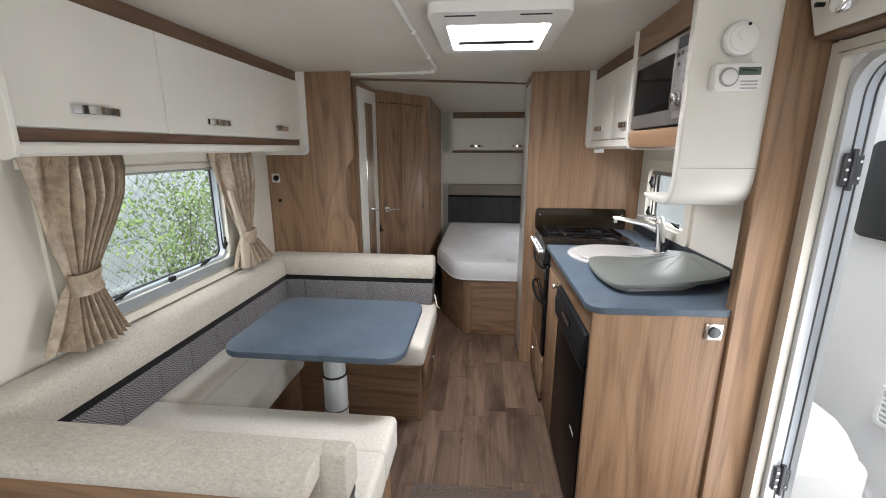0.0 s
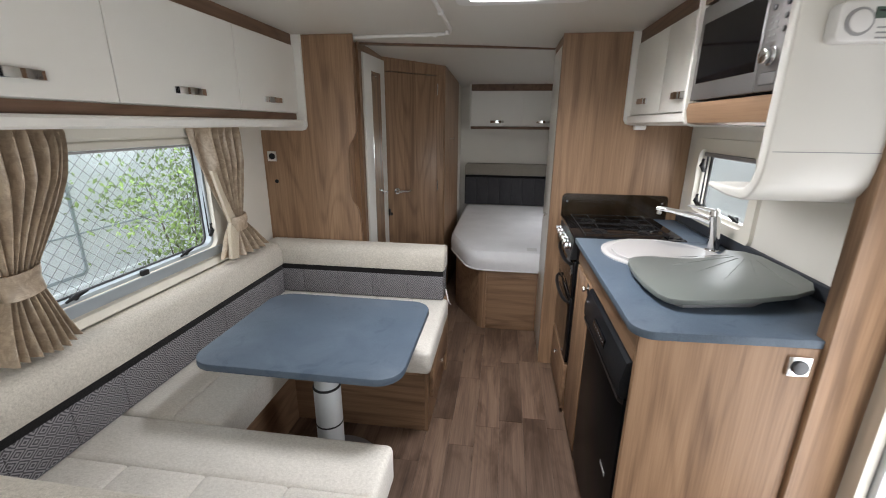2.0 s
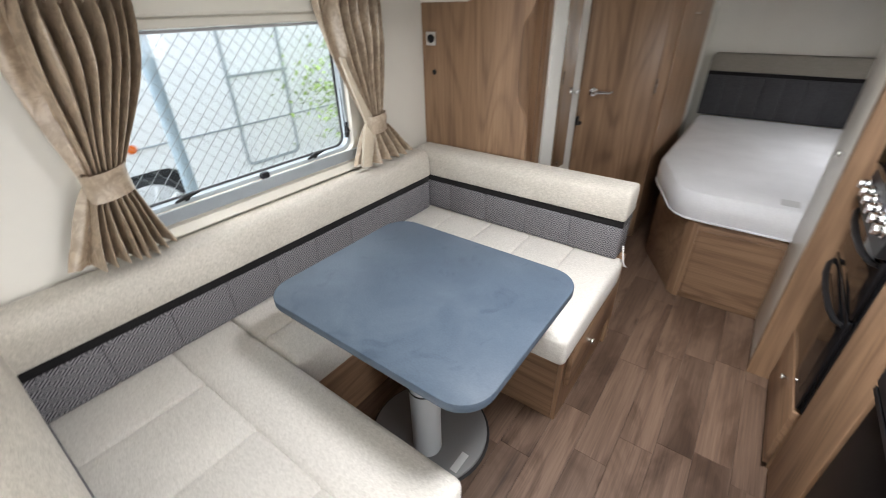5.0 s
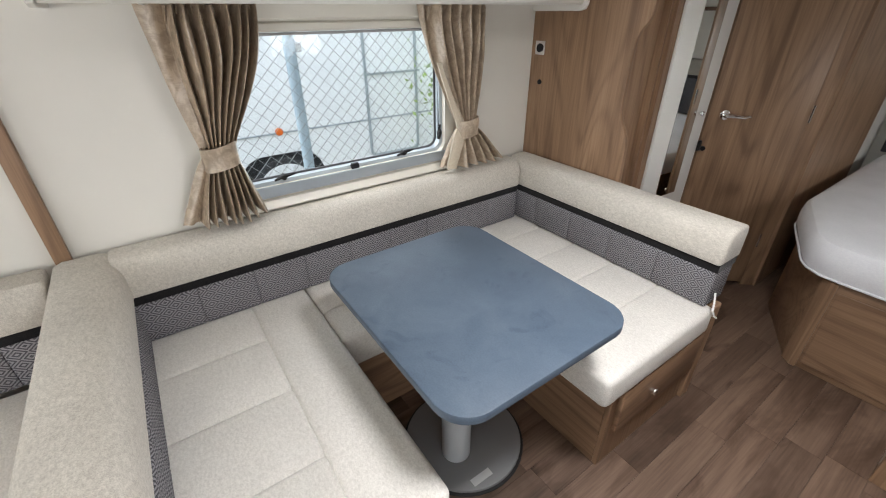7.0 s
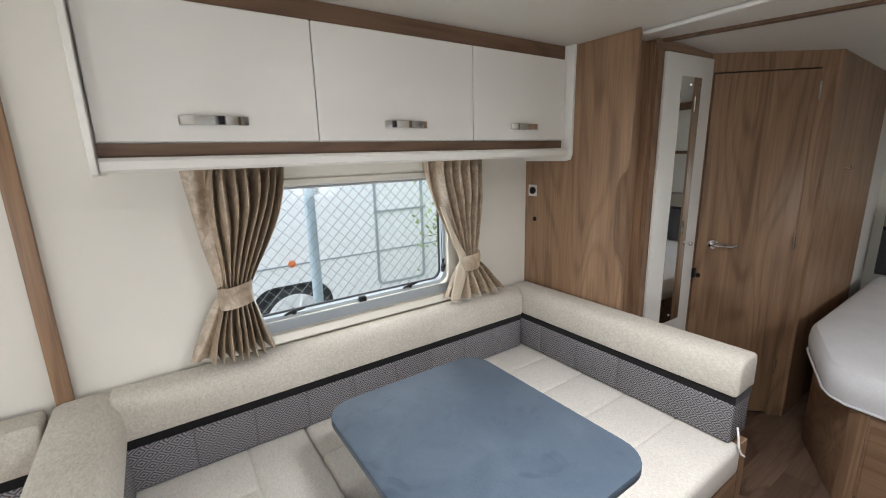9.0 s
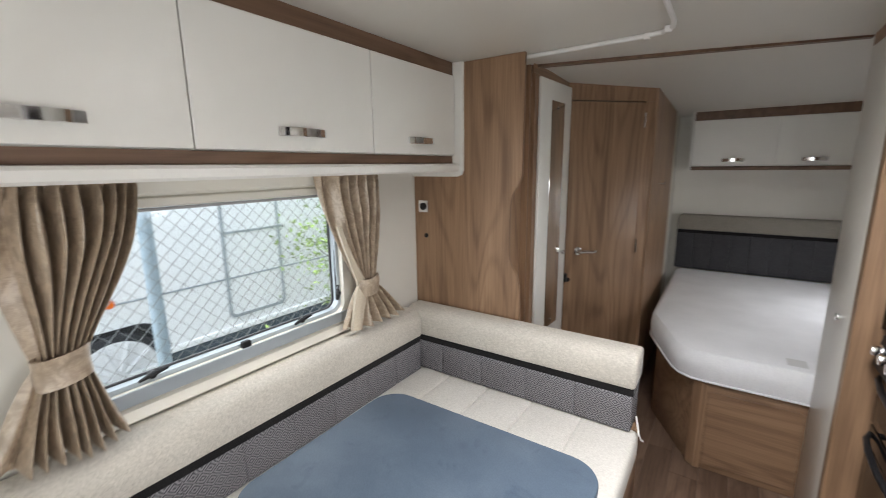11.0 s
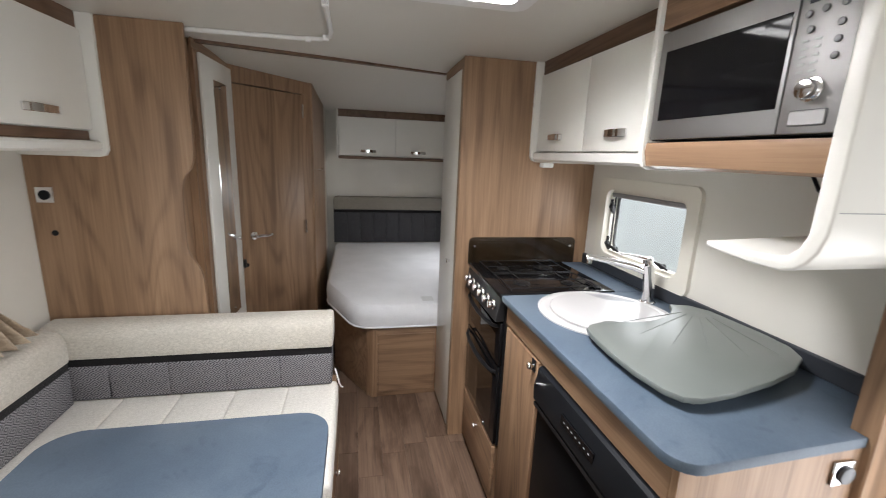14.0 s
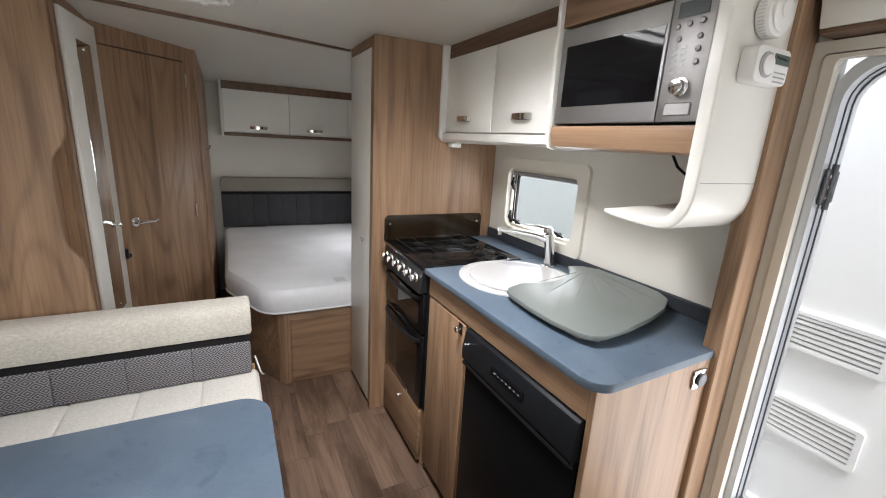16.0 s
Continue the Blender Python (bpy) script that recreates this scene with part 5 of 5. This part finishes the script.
# kitchen overhead locker
rk = thing("overhead_locker", "cream kitchen overhead locker with two doors", "locker", (1.08, 2.32, 1.455))
part("body", box(0.936, X_R - 0.001, 1.878, 2.705, 1.475, TOP - 0.001), WHITE, rk)
part("top_rail", box(0.922, 0.9355, 1.878, 2.705, 1.842, TOP - 0.001), OAK_DARK, rk, "walnut rail under the ceiling")
part("end_panel", prism([(X_R - 0.001, 1.452), (0.925, 1.452), (0.90, 1.459), (0.887, 1.478), (0.887, TOP - 0.001), (X_R - 0.001, TOP - 0.001)], 'y', 2.7055, 2.721, 0.002, 1), WHITE, rk)
part("bottom_trim", prism([(X_R - 0.001, 1.457), (0.915, 1.457), (0.902, 1.466), (0.902, 1.496), (0.93, 1.498), (0.935, 1.4745), (X_R - 0.001, 1.4745)], 'y', 1.878, 2.705, 0.001, 1), WHITE, rk)
for y0, y1, hy in ((2.29, 2.703, 2.52), (1.88, 2.29, 2.085)):
    d = part("door", box(0.915, 0.934, y0 + 0.0015, y1 - 0.0015, 1.502, 1.838, 0.003, 2), WHITE, rk)
    bow_handle(d, (0.915, hy, 1.56), '-x', 0.125)
part("strip_light", box(0.935, 0.99, 2.66, 2.70, 1.43, 1.4515, 0.004, 1), PLASTIC, rk, "small white light unit")

# microwave housing
mh = thing("microwave_cabinet", "oak-lined microwave housing with cream moulded end", "cabinet", (1.05, 1.6, 1.3))
part("top_panel", prism([(0.868, 1.806), (0.895, 1.806), (0.895, TOP - 0.001), (0.868, TOP - 0.001)], 'y', 1.377, 1.858, 0.002, 1), OAK_Y, mh, "oak panel above the microwave")
part("bottom_panel", prism([(0.872, 1.462), (0.90, 1.455), (X_R - 0.001, 1.455), (X_R - 0.001, 1.522), (0.866, 1.522), (0.862, 1.50)], 'y', 1.377, 1.858, 0.002, 1), OAK_Y, mh, "oak shelf below the microwave")
part("side_edge", prism([(X_R - 0.001, 1.450), (0.89, 1.450), (0.868, 1.458), (0.857, 1.48), (0.857, TOP - 0.001), (X_R - 0.001, TOP - 0.001)], 'y', 1.859, 1.877, 0.003, 2), WHITE, mh, "cream side edge")
part("inner_side", box(0.90, X_R - 0.001, 1.3765, 1.392, 1.33, 1.4545), OAK, mh, "oak inner side")
part("interior", box(0.93, X_R - 0.001, 1.378, 1.857, 1.523, 1.80), BLACK, mh)
# outer moulding: a thick panel that curls under into a small shelf
outer = [(1.343, TOP - 0.001), (1.343, 1.39), (1.345, 1.36), (1.353, 1.330), (1.368, 1.306), (1.388, 1.290), (1.415, 1.282), (1.48, 1.282), (1.575, 1.288), (1.66, 1.294)]
inner = [(1.66, 1.304), (1.575, 1.304), (1.48, 1.306), (1.43, 1.308), (1.405, 1.314), (1.387, 1.332), (1.376, 1.358), (1.376, TOP - 0.001)]
mo = prism(outer + inner, 'x', 0.848, X_R - 0.003)
for v in mo.verts:
    if v.co.y > 1.55:
        v.co.y = 1.585 + 0.18 * max(0, v.co.x - 0.9) - 0.03 * (v.co.y < 1.6)
    if v.co.x > 1.2 and v.co.y < 1.376:
        v.co.x = 1.069
edges = [e for e in mo.edges if all(v.co.x < 1.15 for v in e.verts) and all(f.normal.x < -0.5 for f in e.link_faces[:1]) or all(abs(v.co.x - 0.848) < 1e-4 for v in e.verts)]
bmesh.ops.bevel(mo, geom=[e for e in edges if e.is_valid], offset=0.009, segments=3, profile=0.5, affect='EDGES', clamp_overlap=True)
part("moulded_end", mo, WHITE, mh, "cream moulded end curling under into a shelf")
part("seam", box(0.858, 1.068, 1.3422, 1.3432, 1.3985, 1.4003), GREYBAR, mh)
mw = thing("microwave", "stainless steel microwave with black glass door", "microwave", (1.05, 1.6, 1.523))
part("body", box(0.878, 1.2, 1.383, 1.852, 1.528, 1.798), BLACK, mw)
mdr = part("door", box(0.866, 0.8775, 1.492, 1.850, 1.530, 1.796, 0.003, 2), STEEL, mw, "brushed steel door")
part("window", box(0.8645, 0.8665, 1.500, 1.826, 1.578, 1.748, 0.001, 1), GLOSS_BLACK, mdr, "black glass window")
mp = part("control_panel", box(0.866, 0.8775, 1.385, 1.490, 1.530, 1.796, 0.003, 2), STEEL, mw, "brushed steel control panel")
part("display", box(0.864, 0.8662, 1.402, 1.474, 1.752, 1.784, 0.001, 1), DISPLAY, mp, "dark display")
kb = bmesh.new()
disc(0, 0, 0, 0.021, 0.006, 'y', 24, 0.001, kb)
disc(0, 0.005, 0, 0.017, 0.018, 'y', 24, 0.003, kb)
kb.transform(Matrix.Translation((0.866, 1.437, 1.605)) @ FACING['-x'])
bmesh.ops.recalc_face_normals(kb, faces=kb.faces)
part("dial", kb, CHROME, mp, "round steel dial")
for y, z in ((1.47, 1.735), (1.442, 1.737), (1.412, 1.738), (1.462, 1.708), (1.412, 1.708), (1.412, 1.682), (1.412, 1.656)):
    part("button", disc(0.866, y, z, 0.0062, -0.004, 'x', 14, 0.001), BUTTON, mp, "small round grey button")
part("button_gap", prism(rounded(1.403, 1.470, 1.543, 1.572, 0.003, 2), 'x', 0.8659, 0.8650), BUTTON, mp)
part("open_button", prism(rounded(1.405, 1.468, 1.545, 1.57, 0.003, 2), 'x', 0.8655, 0.8625, 0.001, 1), STEEL, mp, "rectangular push button")
for i in range(5):
    part("print_mark", box(0.8652, 0.8660, 1.44, 1.452, 1.636 + 0.013 * i, 1.640 + 0.013 * i), GREYBAR, mp)
    part("print_mark", box(0.8652, 0.8660, 1.462, 1.474, 1.636 + 0.013 * i, 1.640 + 0.013 * i), GREYBAR, mp)
solid("power_cable", tube([(1.20, 1.66, 1.456), (1.19, 1.63, 1.42), (1.195, 1.58, 1.385), (1.215, 1.50, 1.362), (1.225, 1.42, 1.355), (1.225, 1.393, 1.355)], 0.0045, 8), BLACK, "black power cable hanging below the microwave", "cable")

# alarms
sa = thing("smoke_alarm", "round white smoke alarm on the cream panel", "smoke alarm", (0.9610, 1.3385, 1.745))
part("body", disc(0.9610, 1.3420, 1.745, 0.044, -0.030, 'y', 36, 0.008), PLASTIC, sa)
part("cap", disc(0.9610, 1.3120, 1.745, 0.035, -0.006, 'y', 30, 0.003), PLASTIC, sa)
part("test_button", disc(0.9610, 1.3060, 1.752, 0.016, -0.003, 'y', 20, 0.001), PLASTIC, sa)
part("led", disc(0.9690, 1.3060, 1.777, 0.004, -0.003, 'y', 10), BLACK, sa)
for i in range(14):
    a = radians(130 + 9 * i)
    part("vent_slot", box(0.9610 + 0.0443 * math.cos(a) - 0.0009, 0.9610 + 0.0443 * math.cos(a) + 0.0009, 1.322, 1.334, 1.745 + 0.0443 * math.sin(a) - 0.0009, 1.745 + 0.0443 * math.sin(a) + 0.0009), LIGHTBAR, sa)
ca = thing("carbon_monoxide_alarm", "white carbon monoxide alarm with display on the cream panel", "alarm", (0.9640, 1.3385, 1.645))
part("body", prism(rounded(0.9000, 1.0240, 1.610, 1.682, 0.014), 'y', 1.3420, 1.3065, 0.005, 2), PLASTIC, ca)
part("speaker_ring", disc(0.9360, 1.3065, 1.645, 0.025, -0.003, 'y', 28, 0.001), GREYBAR, ca)
part("test_button", disc(0.9360, 1.3035, 1.645, 0.020, -0.004, 'y', 28, 0.002), PLASTIC, ca)
part("display", box(0.9600, 1.0160, 1.3048, 1.3063, 1.650, 1.670), LCD, ca, "green-grey display")
for i in range(3):
    part("print_mark", box(0.9690, 1.0120, 1.3055, 1.3063, 1.615 + 0.009 * i, 1.618 + 0.009 * i), GREYBAR, ca)
part("display_mark", prism([(0.9660, 1.665), (1.0060, 1.662), (1.0060, 1.659), (0.9660, 1.662)], 'y', 1.3048, 1.3040), BLACK, ca)

# door mat
mt = solid("door_mat", box(0.0, 0.52, 0.78, 1.565, 0.0005, 0.012, 0.004, 2), MAT, "brown bristle mat on the floor by the door", "mat")

# ---- outside ----
GZ = -0.42
UNDER = plain("dark_blue_grey_underside", (0.06, 0.085, 0.11), 0.7)
solid("ground", box(-200, 200, -200, 200, GZ - 0.2, GZ), GRAVEL, "grey gravel ground around the caravans", "ground", "structure")


def neighbour(name, x, s, y0, y1, label):
    """A parked caravan's side: skin, skirt, rail and roof, s points towards the viewer."""
    c = thing(name, label, "caravan", (x - s * 1.1, (y0 + y1) / 2, GZ))
    xs = sorted((x, x - s * 2.2))
    part("body", prism(rounded(xs[0], xs[1], -0.02, 2.2, 0.18, 4, (0, 0, 1, 1)), 'y', y0, y1, 0.03, 2), GEL, c, "white panelled body")
    part("skirt", box(*sorted((x + s * 0.03, x - s * 2.1)), y0 + 0.1, y1 - 0.1, -0.03, 0.025, 0.012, 2), GEL, c, "white lower ledge")
    part("chassis", box(*sorted((x - s * 0.06, x - s * 2.0)), y0 + 0.3, y1 - 0.3, -0.33, -0.031), UNDER, c)
    return c


n1 = neighbour("caravan", -3.5, 1, -1.0, 6.5, "white caravan parked behind the fence")
part("seam_rail", box(-3.502, -3.49, -0.95, 6.45, 0.47, 0.485, 0.003, 1), ALU, n1, "grey body seam")
hat = part("service_door", frame_ring(rounded(2.885, 3.47, 0.10, 1.45, 0.06), rounded(2.91, 3.445, 0.125, 1.425, 0.05), 'x', -3.499, -3.485), ALU, n1, "grey outlined service door")
part("hinge_bar", box(-3.499, -3.484, 2.88, 3.50, 0.885, 0.905), ALU, hat)
part("marker_light", disc(-3.499, 2.01, 0.49, 0.034, 0.02, 'x', 16, 0.005), ORANGE, n1, "orange side marker light")
part("window", prism(rounded(3.1, 3.5, 1.28, 1.6, 0.05), 'x', -3.499, -3.48, 0.004, 1), DARKGLASS, n1, "dark window")
part("vent_cap", box(-3.499, -3.46, 2.2, 2.32, 1.12, 1.19, 0.01, 1), GREYBAR, n1)
part("window", prism(rounded(1.0, 1.75, 1.12, 1.6, 0.05), 'x', -3.499, -3.48, 0.004, 1), DARKGLASS, n1, "dark window")
wh = part("wheel", disc(-3.60, 1.99, -0.07, 0.33, 0.14, 'x', 40, 0.03), TYRE, n1, "black tyre")
part("rim", disc(-3.47, 1.99, -0.07, 0.275, 0.015, 'x', 36, 0.004), ALLOY, wh, "silver alloy wheel")
for i in range(10):
    a = 2 * math.pi * i / 10
    part("spoke", tube([(-3.452, 1.99 + 0.05 * math.cos(a), -0.07 + 0.05 * math.sin(a)), (-3.450, 1.99 + 0.26 * math.cos(a), -0.07 + 0.26 * math.sin(a))], 0.018, 6), ALLOY, wh)
part("wheel_arch", prism(rounded(1.61, 2.37, -0.4, 0.29, 0.22, 6, (0, 0, 1, 1)), 'x', -3.499, -3.488), BLACK, n1, "dark wheel arch")

n2 = neighbour("caravan", 1.92, -1, -3.0, 4.5, "white caravan parked close beside the entrance")
for z0, z1 in ((0.365, 0.53), (0.74, 0.895)):
    v = part("fridge_vent", frame_ring(rounded(1.215, 1.70, z0, z1, 0.012), rounded(1.235, 1.68, z0 + 0.016, z1 - 0.016, 0.008), 'x', 1.919, 1.90), GEL, n2, "white ventilation grille")
    part("grille_back", box(1.912, 1.918, 1.23, 1.685, z0 + 0.01, z1 - 0.01), GREYBAR, v)
    for i in range(6):
        z = z0 + 0.022 + i * (z1 - z0 - 0.035) / 6
        part("slat", prism([(1.912, z), (1.902, z + 0.004), (1.902, z + 0.013), (1.912, z + 0.015)], 'y', 1.236, 1.679), GEL, v)
w2 = part("window", prism(rounded(1.64, 2.0, 1.09, 1.49, 0.05), 'x', 1.918, 1.90, 0.005, 2), DARKGLASS, n2, "dark acrylic window")
pc = thing("plastic_container", "white plastic water container standing on the ground", "container", (1.6, 1.65, GZ))
part("tank", prism(rounded(1.44, 1.76, 1.475, 1.82, 0.06), 'z', GZ, 0.30, 0.05, 4), GEL, pc)
part("shoulder", prism([(1.50, 0.24), (1.53, 0.31), (1.60, 0.37), (1.66, 0.39), (1.78, 0.39), (1.80, 0.24)], 'x', 1.46, 1.74, 0.025, 3), GEL, pc, "rounded white shoulder")
part("cap", disc(1.60, 1.72, 0.388, 0.05, 0.04, 'z', 20, 0.006), GEL, pc)
hr = thing("grab_rail", "chrome stabiliser rail low beside the container", "rail", (1.8, 1.4, 0.2))
part("bar", tube([(1.80, 1.66, 0.20), (1.80, 1.60, 0.14), (1.80, 1.30, -0.08), (1.80, 1.25, GZ)], 0.02, 10), CHROME, hr)


def chain_fence(x, y0, y1, z0, z1):
    f = thing("fence", "chain-link fence with blue-grey posts", "fence", (x, (y0 + y1) / 2, z0))
    for y in (y0, -0.4, 1.80, 4.1, y1):
        part("post", tube([(x - 0.04, y, z0), (x - 0.04, y, z1 + 0.06)], 0.032, 12), GALV, f, "round blue-grey post")
    for z in (0.50, z1):
        part("line_wire", tube([(x - 0.004, y0, z), (x - 0.004, y1, z)], 0.003, 5), WIRE, f)
    verts, faces, step, r = [], [], 0.075, 0.0016
    h = z1 - z0
    y = y0 - h
    while y < y1:
        for d in (1, -1):
            a, b = (y, y + h) if d > 0 else (y + h, y)
            ta, tb_ = 0.0, 1.0
            lo, hi = sorted((a, b))
            if hi > y0 and lo < y1:
                if lo < y0:
                    k = (y0 - lo) / (hi - lo)
                    ta, tb_ = (k, 1.0) if d > 0 else (0.0, 1.0 - k)
                if hi > y1:
                    k = (y1 - lo) / (hi - lo)
                    ta, tb_ = (ta, min(tb_, k)) if d > 0 else (max(ta, 1.0 - k), tb_)
                if tb_ > ta:
                    p = [(a + (b - a) * t, z0 + h * t) for t in (ta, tb_)]
                    base = len(verts)
                    for yy, zz in p:
                        verts += [(x + d * 0.002 - r, yy, zz), (x + d * 0.002 + r, yy, zz), (x + d * 0.002 + r, yy + 2 * r, zz), (x + d * 0.002 - r, yy + 2 * r, zz)]
                    faces += [tuple(base + q for q in (i, (i + 1) % 4, 4 + (i + 1) % 4, 4 + i)) for i in range(4)]
        y += step
    me = bpy.data.meshes.new("mesh_wires")
    me.from_pydata(verts, [], faces)
    me.materials.append(WIRE)
    ob = new("mesh_wires", me)
    ob.parent = f
    ob.matrix_parent_inverse = world_of(f).inverted()
    tagged(ob, "woven galvanised wires", kind="stuff")
    return f


chain_fence(-2.05, -3.0, 7.0, GZ, 1.75)


def bush(at, height, spread, leaves, seed):
    rnd = random.Random(seed)
    t = thing("bush", "light green leafy bush growing by the fence", "bush", at)
    tips = []
    for i in range(9):
        a = rnd.uniform(0, 2 * math.pi)
        k = rnd.uniform(0.3, 1)
        pts = [Vector(at)]
        for s in range(1, 6):
            q = s / 5
            pts.append(Vector((at[0] + 0.35 * spread * k * q ** 1.3 * math.cos(a) + rnd.uniform(-0.04, 0.04), at[1] + spread * k * q ** 1.3 * math.sin(a) + rnd.uniform(-0.06, 0.06), at[2] + height * q * rnd.uniform(0.75, 1.0))))
        part("branch", tube(pts, [0.011 * (1 - 0.16 * j) for j in range(6)], 6), BARK, t, "thin brown branch")
        tips += pts[2:]
    verts, faces = [], []
    for i in range(leaves):
        c = rnd.choice(tips) + Vector((rnd.gauss(0, 0.13), rnd.gauss(0, 0.20), rnd.gauss(0, 0.13)))
        u = Vector((rnd.gauss(0, 1), rnd.gauss(0, 1), rnd.gauss(0, 1))).normalized()
        w = u.orthogonal().normalized()
        s = rnd.uniform(0.018, 0.034)
        base = len(verts)
        verts += [tuple(c - u * s), tuple(c + w * s * 0.45 + u.cross(w) * s * 0.15), tuple(c + u * s), tuple(c - w * s * 0.45 + u.cross(w) * s * 0.15)]
        faces.append((base, base + 1, base + 2, base + 3))
    me = bpy.data.meshes.new("foliage")
    me.from_pydata(verts, [], faces)
    me.materials.append(LEAF)
    ob = new("foliage", me)
    ob.parent = t
    ob.matrix_parent_inverse = world_of(t).inverted()
    tagged(ob, "small light green leaves", kind="stuff")
    return t


bush((-2.8, 3.98, GZ), 1.65, 0.95, 3200, 5)

# ---- floor pieces ----
floor_planks()
